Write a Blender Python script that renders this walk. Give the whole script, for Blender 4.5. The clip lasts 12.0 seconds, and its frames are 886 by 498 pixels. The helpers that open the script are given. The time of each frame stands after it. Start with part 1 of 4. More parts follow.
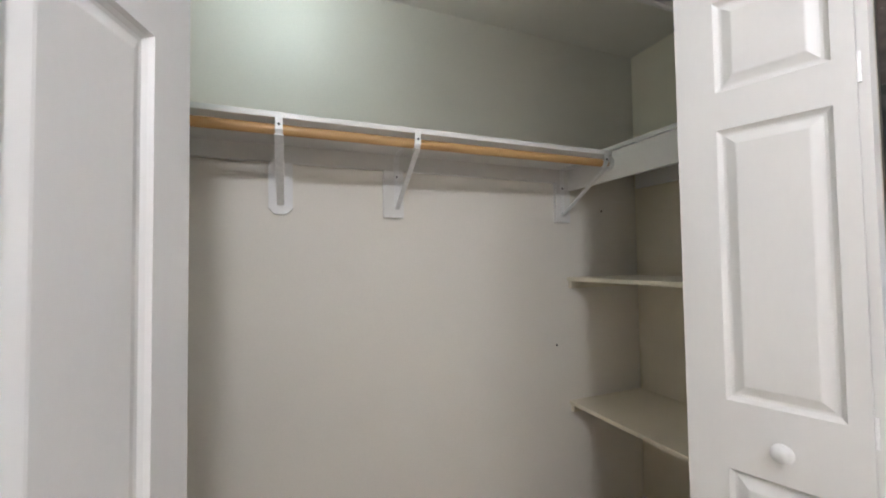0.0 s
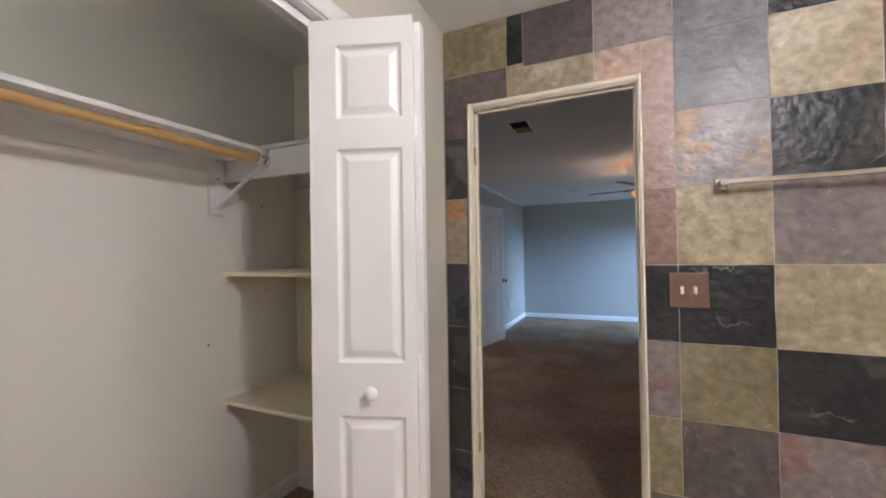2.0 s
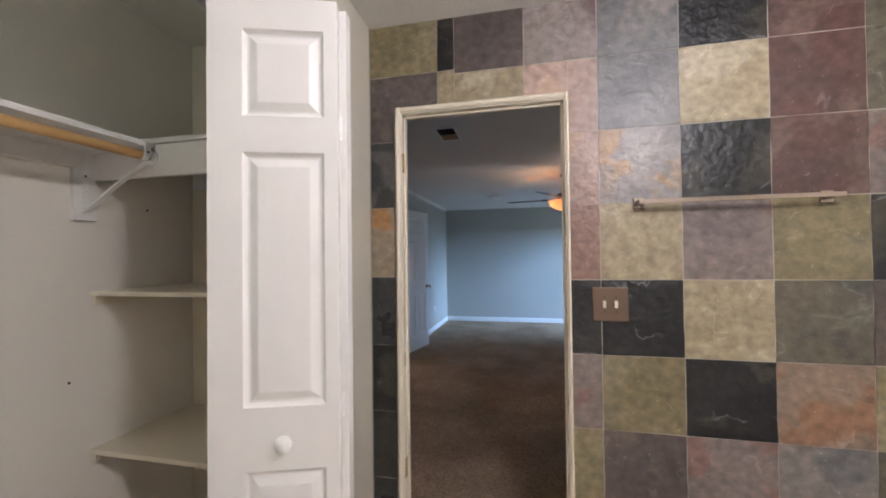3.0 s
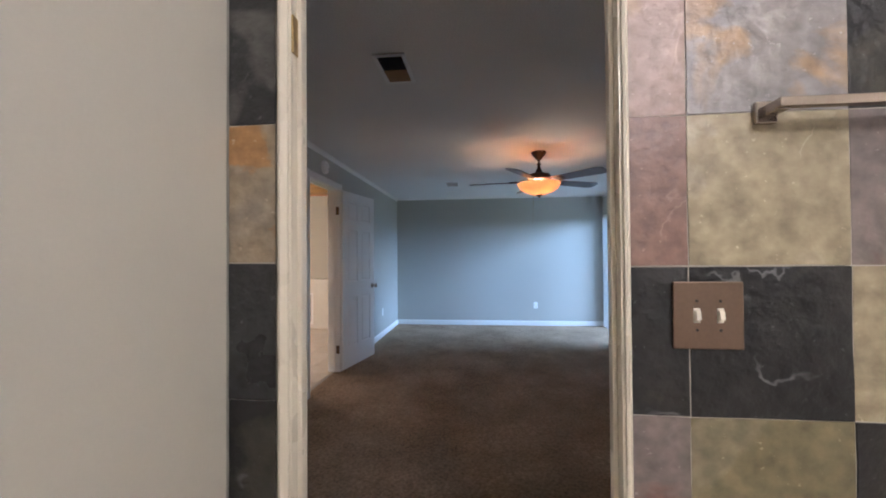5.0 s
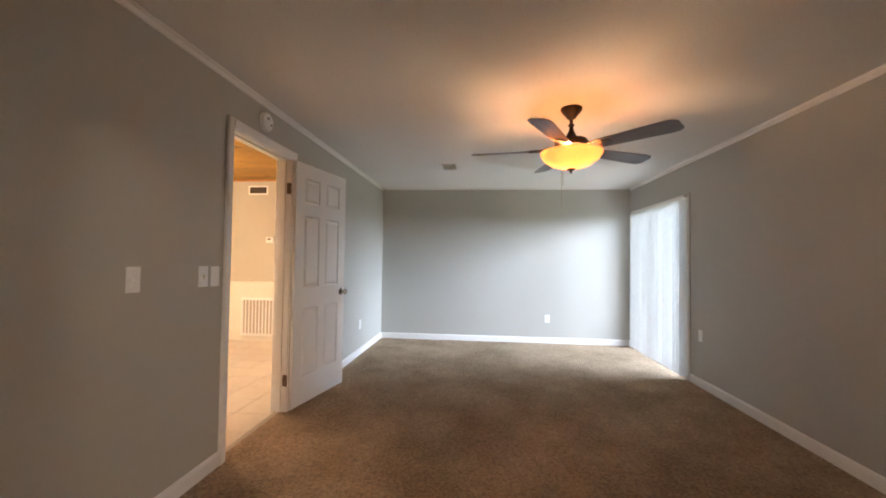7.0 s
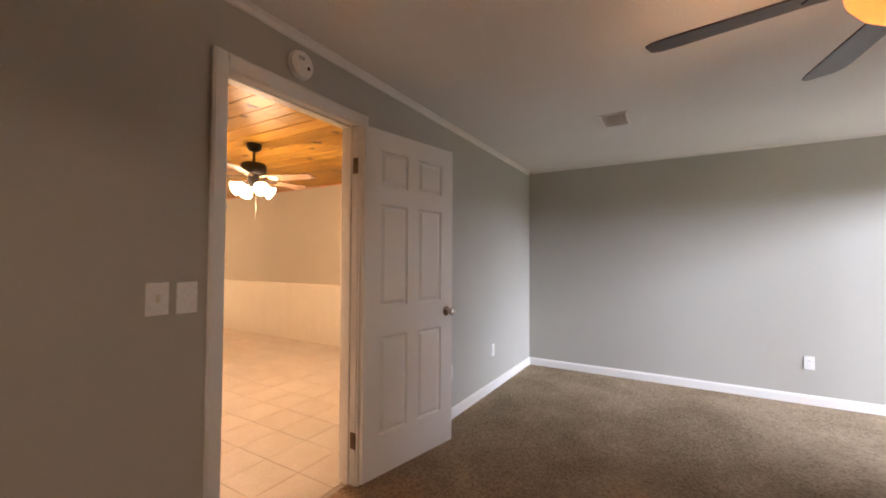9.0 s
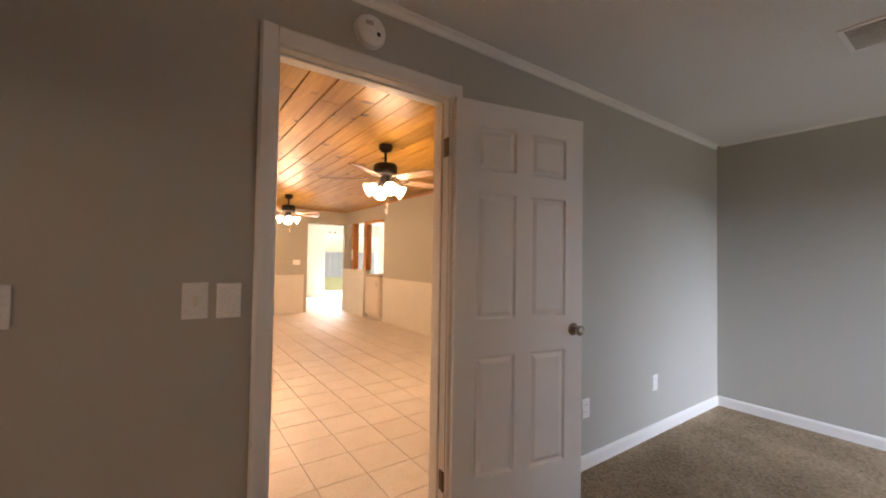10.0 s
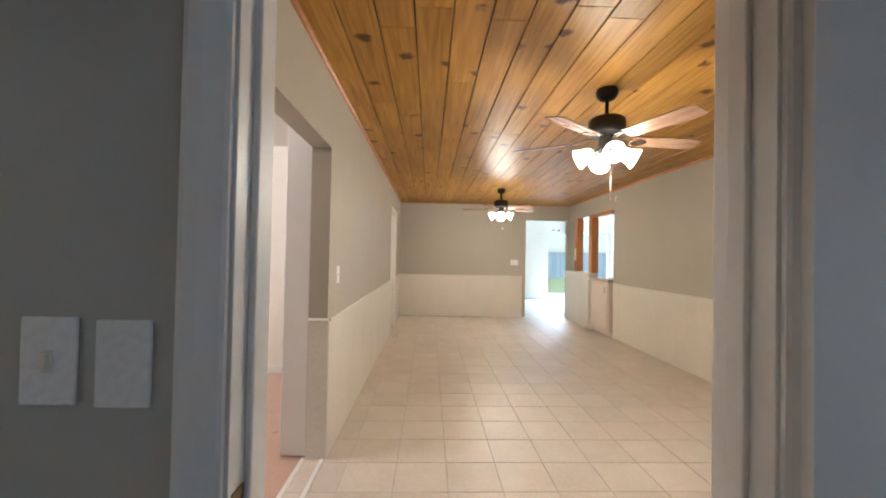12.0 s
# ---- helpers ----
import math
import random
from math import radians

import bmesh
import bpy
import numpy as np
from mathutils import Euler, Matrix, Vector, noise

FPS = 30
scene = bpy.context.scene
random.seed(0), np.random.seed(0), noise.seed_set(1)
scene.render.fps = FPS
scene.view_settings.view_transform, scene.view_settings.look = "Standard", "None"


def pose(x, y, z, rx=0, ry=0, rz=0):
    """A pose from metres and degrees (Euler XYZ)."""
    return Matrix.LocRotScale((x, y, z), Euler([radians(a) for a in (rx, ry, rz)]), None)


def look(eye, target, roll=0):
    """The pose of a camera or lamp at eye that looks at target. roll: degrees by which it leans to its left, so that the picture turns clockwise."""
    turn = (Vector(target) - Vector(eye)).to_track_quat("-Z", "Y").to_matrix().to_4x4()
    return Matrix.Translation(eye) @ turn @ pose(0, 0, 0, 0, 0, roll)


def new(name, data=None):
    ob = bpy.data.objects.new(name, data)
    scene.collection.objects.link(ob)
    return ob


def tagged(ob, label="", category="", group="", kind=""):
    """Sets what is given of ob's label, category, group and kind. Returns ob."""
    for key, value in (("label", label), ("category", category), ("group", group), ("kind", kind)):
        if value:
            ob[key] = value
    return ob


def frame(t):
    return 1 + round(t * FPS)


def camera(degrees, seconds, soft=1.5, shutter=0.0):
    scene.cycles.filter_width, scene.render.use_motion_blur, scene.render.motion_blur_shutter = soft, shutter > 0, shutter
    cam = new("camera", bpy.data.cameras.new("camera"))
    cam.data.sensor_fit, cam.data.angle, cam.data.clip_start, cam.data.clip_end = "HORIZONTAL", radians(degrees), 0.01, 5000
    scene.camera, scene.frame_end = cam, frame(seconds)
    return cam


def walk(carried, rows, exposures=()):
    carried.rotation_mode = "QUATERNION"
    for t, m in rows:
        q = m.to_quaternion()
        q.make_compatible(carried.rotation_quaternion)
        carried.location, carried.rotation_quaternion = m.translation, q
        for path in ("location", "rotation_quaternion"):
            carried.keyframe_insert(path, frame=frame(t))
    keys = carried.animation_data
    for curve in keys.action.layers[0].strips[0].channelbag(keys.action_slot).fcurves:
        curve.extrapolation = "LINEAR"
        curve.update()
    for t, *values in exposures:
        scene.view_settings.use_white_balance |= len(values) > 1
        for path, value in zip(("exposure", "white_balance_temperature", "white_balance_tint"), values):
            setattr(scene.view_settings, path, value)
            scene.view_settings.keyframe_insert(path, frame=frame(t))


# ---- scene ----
cam = camera(97.2, 12.0, soft=1.9)
PATH = [
    (0, (0.094, -0.217, 1.345), (0.83, 1.642, 1.412), -0.8),
    (0.5, (0.022, -0.281, 1.329), (1.059, 1.428, 1.376), -0.8),
    (0.7, (0.009, -0.311, 1.31), (1.192, 1.3, 1.372), -1.1),
    (1, (0.017, -0.355, 1.335), (1.41, 1.08, 1.378), -0.9),
    (1.5, (0.05, -0.369, 1.331), (1.715, 0.738, 1.362), -1.0),
    (2, (0.111, -0.353, 1.332), (1.938, 0.46, 1.359), -0.9),
    (2.5, (0.175, -0.319, 1.37), (2.084, 0.276, 1.399), -0.8),
    (3, (0.207, -0.291, 1.386), (2.159, 0.144, 1.416), -0.7),
    (3.2, (0.228, -0.273, 1.381), (2.189, 0.118, 1.41), -0.8),
    (4.8, (0.971, -0.173, 1.31), (2.959, 0.043, 1.335), -0.4),
    (5, (1.084, -0.149, 1.302), (3.074, 0.05, 1.33), -0.4),
    (5.5, (1.333, -0.127, 1.28), (3.325, 0.043, 1.309), -0.1),
    (6, (1.627, -0.115, 1.223), (3.622, 0.027, 1.272), -0.1),
    (6.5, (1.967, -0.092, 1.233), (3.961, 0.048, 1.278), -0.0),
    (6.7, (2.088, -0.094, 1.237), (4.082, 0.058, 1.286), 0.3),
    (8.3, (3.212, -0.069, 1.254), (5.119, 0.532, 1.302), 0.5),
    (8.5, (3.331, -0.07, 1.252), (5.202, 0.636, 1.31), 0.1),
    (9, (3.668, -0.106, 1.269), (5.385, 0.919, 1.322), 0.3),
    (9.5, (3.969, -0.095, 1.255), (5.441, 1.258, 1.312), 0.6),
    (10, (4.257, -0.037, 1.273), (5.403, 1.601, 1.324), 0.9),
    (10.5, (4.515, 0.067, 1.267), (5.283, 1.913, 1.313), 1.1),
    (11, (4.694, 0.229, 1.279), (5.123, 2.182, 1.314), 1.1),
    (11.5, (4.77, 0.556, 1.294), (4.958, 2.547, 1.325), 1.2),
    (11.8, (4.804, 0.762, 1.296), (4.91, 2.759, 1.325), 1.0),
    (12, (4.826, 0.908, 1.276), (4.894, 2.907, 1.307), 1.1),
]
EXPOSURES = [(0, 0.82, 5250, 10), (1.0, 0.72, 5050, 9), (2.0, 0.85, 5500, 15), (4.9, 0.9, 5450, 15), (5.5, 1.08, 5900, 17), (6.0, 1.42, 6700, 16), (6.5, 1.75, 7800, 22), (8.4, 1.5, 8200, 24), (9.4, 1.28, 9200, 36), (10.6, 1.14, 7100, 18), (11.5, 1.14, 5900, 10), (12, 1.0, 5350, 7)]
walk(cam, [(t, look(eye, target, roll)) for t, eye, target, roll in PATH], EXPOSURES)

# ---- world, sun, lamps ----
world = bpy.data.worlds.new("sky")
scene.world = world
world.use_nodes = True
_sky = world.node_tree.nodes.new("ShaderNodeTexSky")
_sky.sky_type, _sky.sun_disc = "NISHITA", False
_sky.sun_elevation, _sky.sun_rotation = radians(50), radians(-90)
world.node_tree.links.new(_sky.outputs[0], world.node_tree.nodes["Background"].inputs[0])
world.node_tree.nodes["Background"].inputs[1].default_value = 0.15


def lamp(name, kind, energy, color, m, **more):
    data = bpy.data.lights.new(name, kind)
    data.energy, data.color = energy, color
    if kind == "POINT":
        data.shadow_soft_size = more.get("size", 0.05)
    if kind == "SUN":
        data.angle = more.get("size", 0.01)
    if kind == "AREA":
        data.shape, data.size, data.size_y, data.spread = "RECTANGLE", more["size"], more["size_y"], more.get("spread", 3.1)
    ob = new(name, data)
    ob.matrix_world = m
    return ob


lamp("sun", "SUN", 5.0, (1, 0.95, 0.88), look((-6, 8, 8), (0, 8.5, 0)), size=0.01)
lamp("bathroom_lamp", "POINT", 35, (1, 0.88, 0.76), pose(0.1, -1.1, 2.36), size=0.1)
lamp("bathroom_second_lamp", "POINT", 6, (1, 0.90, 0.80), pose(0.95, -0.9, 2.36), size=0.1)
lamp("closet_lamp", "POINT", 1.6, (0.97, 1, 0.85), pose(0.08, 1.02, 2.35), size=0.08)
lamp("bedroom_fan_lamp", "POINT", 11.5, (1, 0.69, 0.43), pose(5.15, -0.735, 1.985), size=0.07)
lamp("slider_daylight", "AREA", 1600, (0.47, 0.70, 1), look((6.1, -8.0, 3.0), (7.6, -1.5, 0.9)), size=6.0, size_y=2.2)
lamp("living_fan_lamp", "POINT", 33, (1, 0.81, 0.58), pose(5.973, 3.426, 1.78), size=0.2)
lamp("living_far_fan_lamp", "POINT", 33, (1, 0.81, 0.58), pose(5.99, 7.311, 1.78), size=0.2)
lamp("garden_daylight", "AREA", 750, (0.74, 0.89, 1), look((9.33, 13.5, 2.75), (8.6, 10, 0.3)), size=2.4, size_y=1.0)
# unseen fill added to brighten the side room; it has no fixture
lamp("side_room_fill", "POINT", 34, (1, 0.82, 0.72), pose(2.6, 3.2, 2.2), size=0.1)


# ---- materials ----
def mat(name, base, rough=0.6, metal=0.0, second=None, scale=6.0, detail=40.0, bump=0.1, amount=0.5, emit=None, strength=0.0, vary=0.0, trans=0.0, stretch=(1, 1, 1), spec=0.5, gloss_vary=0.08, speck=0.07, dist=0.004, band=(0.35, 0.7)):
    """A surface with a broad and a fine variation, gloss that wanders a little and fine relief."""
    m = bpy.data.materials.new(name)
    m.use_nodes = True
    nt = m.node_tree
    n, l = nt.nodes, nt.links
    b = n["Principled BSDF"]
    b.inputs["Metallic"].default_value = metal
    b.inputs["Specular IOR Level"].default_value = spec
    tc = n.new("ShaderNodeTexCoord")
    mp = n.new("ShaderNodeMapping")
    mp.inputs["Scale"].default_value = stretch
    info = n.new("ShaderNodeObjectInfo")
    add = n.new("ShaderNodeVectorMath")
    add.operation = "MULTIPLY_ADD"
    comb = n.new("ShaderNodeCombineXYZ")
    for k in range(3):
        l.new(info.outputs["Random"], comb.inputs[k])
    add.inputs[1].default_value = (17, 31, 23)
    l.new(comb.outputs[0], add.inputs[0])
    l.new(tc.outputs["Object"], add.inputs[2])
    l.new(add.outputs[0], mp.inputs["Vector"])
    big, fine = n.new("ShaderNodeTexNoise"), n.new("ShaderNodeTexNoise")
    big.inputs["Scale"].default_value, big.inputs["Detail"].default_value = scale, 5
    fine.inputs["Scale"].default_value, fine.inputs["Detail"].default_value = detail, 6
    l.new(mp.outputs[0], big.inputs["Vector"])
    l.new(mp.outputs[0], fine.inputs["Vector"])
    ramp = n.new("ShaderNodeMapRange")
    ramp.inputs[1].default_value, ramp.inputs[2].default_value = band
    l.new(big.outputs["Fac"], ramp.inputs[0])
    mul = n.new("ShaderNodeMath")
    mul.operation = "MULTIPLY"
    mul.inputs[1].default_value = amount
    l.new(ramp.outputs[0], mul.inputs[0])
    mix = n.new("ShaderNodeMix")
    mix.data_type = "RGBA"
    mix.inputs[6].default_value = (*base, 1)
    mix.inputs[7].default_value = (*(second or [c * 0.88 for c in base]), 1)
    l.new(mul.outputs[0], mix.inputs[0])
    hsv = n.new("ShaderNodeHueSaturation")
    mr = n.new("ShaderNodeMapRange")
    mr.inputs[1].default_value, mr.inputs[2].default_value = 0.25, 0.75
    mr.inputs[3].default_value, mr.inputs[4].default_value = 1 - speck, 1 + speck
    l.new(fine.outputs["Fac"], mr.inputs[0])
    val = mr.outputs[0]
    if vary:
        vr = n.new("ShaderNodeMapRange")
        vr.inputs[3].default_value, vr.inputs[4].default_value = 1 - vary, 1 + vary
        l.new(info.outputs["Random"], vr.inputs[0])
        pm = n.new("ShaderNodeMath")
        pm.operation = "MULTIPLY"
        l.new(val, pm.inputs[0])
        l.new(vr.outputs[0], pm.inputs[1])
        val = pm.outputs[0]
    l.new(val, hsv.inputs["Value"])
    l.new(mix.outputs[2], hsv.inputs["Color"])
    l.new(hsv.outputs[0], b.inputs["Base Color"])
    rr = n.new("ShaderNodeMapRange")
    rr.inputs[3].default_value, rr.inputs[4].default_value = max(0.02, rough - gloss_vary), min(1, rough + gloss_vary)
    l.new(big.outputs["Fac"], rr.inputs[0])
    l.new(rr.outputs[0], b.inputs["Roughness"])
    if bump:
        bp = n.new("ShaderNodeBump")
        bp.inputs["Strength"].default_value, bp.inputs["Distance"].default_value = bump, dist
        l.new(fine.outputs["Fac"], bp.inputs["Height"])
        l.new(bp.outputs[0], b.inputs["Normal"])
    if emit:
        b.inputs["Emission Color"].default_value = (*emit, 1)
        b.inputs["Emission Strength"].default_value = strength
    if trans:
        tr = n.new("ShaderNodeBsdfTranslucent")
        tr.inputs[0].default_value = (*base, 1)
        ms = n.new("ShaderNodeMixShader")
        ms.inputs[0].default_value = trans
        l.new(b.outputs[0], ms.inputs[1])
        l.new(tr.outputs[0], ms.inputs[2])
        l.new(ms.outputs[0], n["Material Output"].inputs[0])
    return m


WALL_GREY = mat("grey_wall_paint", (0.475, 0.462, 0.415), 0.6, second=(0.445, 0.432, 0.388), scale=1.3, detail=160, bump=0.05, speck=0.015, amount=0.5, dist=0.002)
WALL_TAN = mat("greige_wall_paint", (0.47, 0.435, 0.36), 0.6, scale=1.3, detail=160, bump=0.05, speck=0.015, amount=0.3, dist=0.002)
CLOSET_PAINT = mat("closet_white_paint", (0.86, 0.82, 0.735), 0.6, second=(0.81, 0.77, 0.685), scale=1.6, detail=140, bump=0.05, speck=0.015, amount=0.55, dist=0.002)
# closet paint yellowed: warm bounce light at the closet end put into the colour
CLOSET_WARM_BOUNCE = mat("closet_paint_warm_bounce", (0.84, 0.775, 0.62), 0.5, second=(0.80, 0.73, 0.57), scale=1.6, detail=140, bump=0.05, speck=0.015, amount=0.5, dist=0.002)
CEILING_PAINT = mat("ceiling_paint", (0.80, 0.79, 0.76), 0.8, scale=1.1, detail=110, bump=0.22, amount=0.4, dist=0.003)
FRONT_PAINT = mat("tan_white_wall_paint", (0.62, 0.585, 0.50), 0.55, scale=1.3, detail=160, bump=0.05, speck=0.015, amount=0.3, dist=0.002)
TRIM = mat("white_gloss_paint", (0.84, 0.825, 0.79), 0.32, second=(0.79, 0.77, 0.73), scale=3, detail=70, bump=0.03, amount=0.2, dist=0.002, speck=0.015)
CREAM = mat("cream_gloss_paint", (0.80, 0.735, 0.60), 0.28, second=(0.76, 0.69, 0.55), scale=3, detail=70, bump=0.03, amount=0.25, dist=0.002, speck=0.015)
DOOR_PAINT = mat("door_paint", (0.81, 0.795, 0.765), 0.4, second=(0.77, 0.75, 0.71), scale=2.5, detail=60, bump=0.02, amount=0.12, dist=0.002, speck=0.008, stretch=(2, 2, 0.8))
WAINSCOT = mat("wainscot_paint", (0.74, 0.70, 0.62), 0.42, scale=2, detail=70, bump=0.06, amount=0.35, dist=0.002)
CARPET = mat("brown_carpet", (0.43, 0.31, 0.21), 0.95, second=(0.25, 0.175, 0.112), scale=2.4, detail=62, bump=1.0, amount=0.85, dist=0.02, spec=0.1, speck=0.42)
GROUT = mat("grout", (0.50, 0.44, 0.37), 0.85, scale=9, detail=120, bump=0.2)
SLATE_GROUT = mat("slate_grout", (0.46, 0.42, 0.36), 0.85, scale=9, detail=120, bump=0.2)
FLOOR_TILE = mat("beige_floor_tile", (0.63, 0.565, 0.49), 0.40, second=(0.56, 0.485, 0.40), scale=5, detail=60, bump=0.03, amount=0.6, vary=0.04, dist=0.002)
PINK_TILE = mat("terracotta_floor_tile", (0.5, 0.33, 0.24), 0.3, scale=5, detail=60, bump=0.04, amount=0.5)
ROD_WOOD = mat("varnished_pine_rod", (0.58, 0.37, 0.15), 0.35, second=(0.46, 0.23, 0.07), scale=9, detail=60, bump=0.05, amount=0.8, stretch=(0.25, 3, 3))
POST_WOOD = mat("orange_stained_wood", (0.50, 0.20, 0.055), 0.35, second=(0.36, 0.13, 0.03), scale=9, detail=60, bump=0.05, amount=0.8, stretch=(3, 3, 0.25))
BLADE = mat("walnut_fan_blade", (0.115, 0.058, 0.045), 0.32, second=(0.065, 0.035, 0.03), scale=12, detail=80, bump=0.04, amount=0.8, stretch=(0.3, 3, 3))
BLADE_LIGHT = mat("maple_fan_blade", (0.30, 0.18, 0.12), 0.28, second=(0.22, 0.12, 0.075), scale=12, detail=80, bump=0.04, amount=0.7, stretch=(0.3, 3, 3))
BRONZE = mat("dark_bronze", (0.05, 0.028, 0.02), 0.4, metal=0.6, scale=20, detail=90, bump=0.06)
BLACK_METAL = mat("black_metal", (0.018, 0.015, 0.014), 0.4, metal=0.3, scale=20, detail=90, bump=0.05)
NICKEL = mat("brushed_nickel", (0.42, 0.36, 0.31), 0.22, metal=1.0, scale=14, detail=120, bump=0.04)
COPPER_PLATE = mat("bronze_switch_plate", (0.16, 0.108, 0.075), 0.38, metal=0.5, scale=18, detail=120, bump=0.05, amount=0.4)
BRASS = mat("worn_brass", (0.52, 0.38, 0.17), 0.32, metal=1.0, second=(0.30, 0.2, 0.09), scale=25, detail=120, bump=0.06, amount=0.8)
HINGE_DARK = mat("aged_bronze_hinge", (0.13, 0.085, 0.05), 0.4, metal=0.8, second=(0.22, 0.15, 0.09), scale=30, detail=120, bump=0.06, amount=0.8)
WHITE_PLASTIC = mat("white_plastic", (0.88, 0.87, 0.85), 0.3, scale=8, detail=80, bump=0.02, amount=0.2)
IVORY = mat("ivory_plastic", (0.80, 0.74, 0.62), 0.3, scale=8, detail=80, bump=0.02, amount=0.2)
# near-black for the shade in vents and slots, also for dark screws and button
DARK = mat("dark_hollows_and_parts", (0.02, 0.018, 0.017), 0.7, scale=8, detail=80, bump=0.05)
FILTER_GREY = mat("grey_filter", (0.42, 0.39, 0.35), 0.9, scale=10, detail=90, bump=0.1)
CARDBOARD = mat("brown_filter", (0.36, 0.22, 0.10), 0.8, scale=12, detail=90, bump=0.1)
FAN_BOWL = mat("amber_glass_bowl", (0.86, 0.53, 0.27), 0.3, second=(0.82, 0.46, 0.20), scale=7, detail=40, bump=0.03, amount=0.6, emit=(1, 0.45, 0.15), strength=0.32, trans=0.30)
LAMP_GLASS = mat("frosted_lamp_glass", (0.9, 0.85, 0.75), 0.3, scale=7, detail=40, bump=0.02, emit=(1, 0.86, 0.62), strength=5.0)
FROSTED = mat("frosted_ceiling_glass", (0.9, 0.88, 0.82), 0.3, scale=7, detail=40, bump=0.02, emit=(1, 0.9, 0.75), strength=5.0)
SLAT = mat("white_vinyl_slat", (0.80, 0.81, 0.80), 0.4, scale=6, detail=80, bump=0.04, amount=0.3, trans=0.30, stretch=(1, 1, 0.2))
GRASS = mat("lawn", (0.17, 0.21, 0.09), 0.9, second=(0.22, 0.25, 0.12), scale=0.8, detail=30, bump=0.6, amount=0.8, dist=0.03)
CONCRETE = mat("patio_concrete", (0.42, 0.41, 0.38), 0.85, scale=2, detail=60, bump=0.2)
# fence boards paled to carry the outdoor glare; the sun misses this side
FENCE = mat("glare_pale_fence", (0.60, 0.65, 0.70), 0.8, second=(0.5, 0.54, 0.58), scale=5, detail=40, bump=0.2, amount=0.7, vary=0.12, stretch=(3, 3, 0.3))
CABINET = mat("cabinet_paint", (0.72, 0.62, 0.55), 0.4, scale=3, detail=60, bump=0.04)
COUNTER = mat("counter_laminate", (0.5, 0.38, 0.27), 0.3, scale=14, detail=120, bump=0.03, amount=0.7)
GLASS = bpy.data.materials.new("window_glass")
GLASS.use_nodes = True
_g = GLASS.node_tree.nodes["Principled BSDF"]
_g.inputs["Transmission Weight"].default_value, _g.inputs["Roughness"].default_value, _g.inputs["IOR"].default_value = 1.0, 0.0, 1.45


def slate(name, a, c, third, rough=0.42, bump=0.55, scale=5.0, veins=0.28):
    """Cleft slate: two stone tones, a third in flaked patches, pale mineral flecks and layered relief."""
    m = mat(name, a, rough, second=c, scale=scale, detail=26, bump=bump, amount=0.95, vary=0.10, speck=0.36, dist=0.010, gloss_vary=0.16, stretch=(1, 1, 1.15))
    n, l = m.node_tree.nodes, m.node_tree.links
    hsv = next(k for k in n if k.bl_idname == "ShaderNodeHueSaturation")
    src = hsv.inputs["Color"].links[0].from_socket
    vec = next(k for k in n if k.bl_idname == "ShaderNodeMapping").outputs[0]
    t1, t2 = n.new("ShaderNodeTexNoise"), n.new("ShaderNodeTexNoise")
    t1.inputs["Scale"].default_value, t1.inputs["Detail"].default_value, t1.inputs["Distortion"].default_value = scale * 0.7, 8, 0.6
    t2.inputs["Scale"].default_value, t2.inputs["Detail"].default_value = 55, 3
    o = n.new("ShaderNodeVectorMath")
    o.inputs[1].default_value = (5.3, 9.1, 2.7)
    l.new(vec, o.inputs[0])
    l.new(o.outputs[0], t1.inputs["Vector"])
    l.new(vec, t2.inputs["Vector"])
    for tex, lo, hi, color, top in ((t1, 0.54, 0.60, third, 0.8), (t2, 0.68, 0.74, [min(1, k * 1.7 + 0.08) for k in a], 0.6)):
        r = n.new("ShaderNodeMapRange")
        r.inputs[1].default_value, r.inputs[2].default_value, r.inputs[4].default_value = lo, hi, top
        l.new(tex.outputs["Fac"], r.inputs[0])
        x = n.new("ShaderNodeMix")
        x.data_type = "RGBA"
        x.inputs[7].default_value = (*color, 1)
        l.new(r.outputs[0], x.inputs[0])
        l.new(src, x.inputs[6])
        src = x.outputs[2]
    # thin pale mineral veins, broken by a second noise
    vein, gate = n.new("ShaderNodeTexNoise"), n.new("ShaderNodeTexNoise")
    vein.inputs["Scale"].default_value, vein.inputs["Detail"].default_value, vein.inputs["Distortion"].default_value = 2.6, 5, 0.5
    gate.inputs["Scale"].default_value, gate.inputs["Detail"].default_value = 6.5, 3
    l.new(o.outputs[0], vein.inputs["Vector"])
    l.new(o.outputs[0], gate.inputs["Vector"])
    off, width, both = (n.new("ShaderNodeMath") for _ in range(3))
    off.operation, off.inputs[1].default_value = "SUBTRACT", 0.5
    l.new(vein.outputs["Fac"], off.inputs[0])
    width.operation = "ABSOLUTE"
    l.new(off.outputs[0], width.inputs[0])
    thin, part_open = n.new("ShaderNodeMapRange"), n.new("ShaderNodeMapRange")
    thin.inputs[1].default_value, thin.inputs[2].default_value, thin.inputs[3].default_value, thin.inputs[4].default_value = 0.002, 0.009, 1.0, 0.0
    part_open.inputs[1].default_value, part_open.inputs[2].default_value, part_open.inputs[4].default_value = 0.53, 0.60, veins
    l.new(width.outputs[0], thin.inputs[0])
    l.new(gate.outputs["Fac"], part_open.inputs[0])
    both.operation = "MULTIPLY"
    l.new(thin.outputs[0], both.inputs[0])
    l.new(part_open.outputs[0], both.inputs[1])
    x = n.new("ShaderNodeMix")
    x.data_type = "RGBA"
    x.inputs[7].default_value = (*[min(1, k * 1.4 + 0.14) for k in a], 1)
    l.new(both.outputs[0], x.inputs[0])
    l.new(src, x.inputs[6])
    l.new(x.outputs[2], hsv.inputs["Color"])
    return m


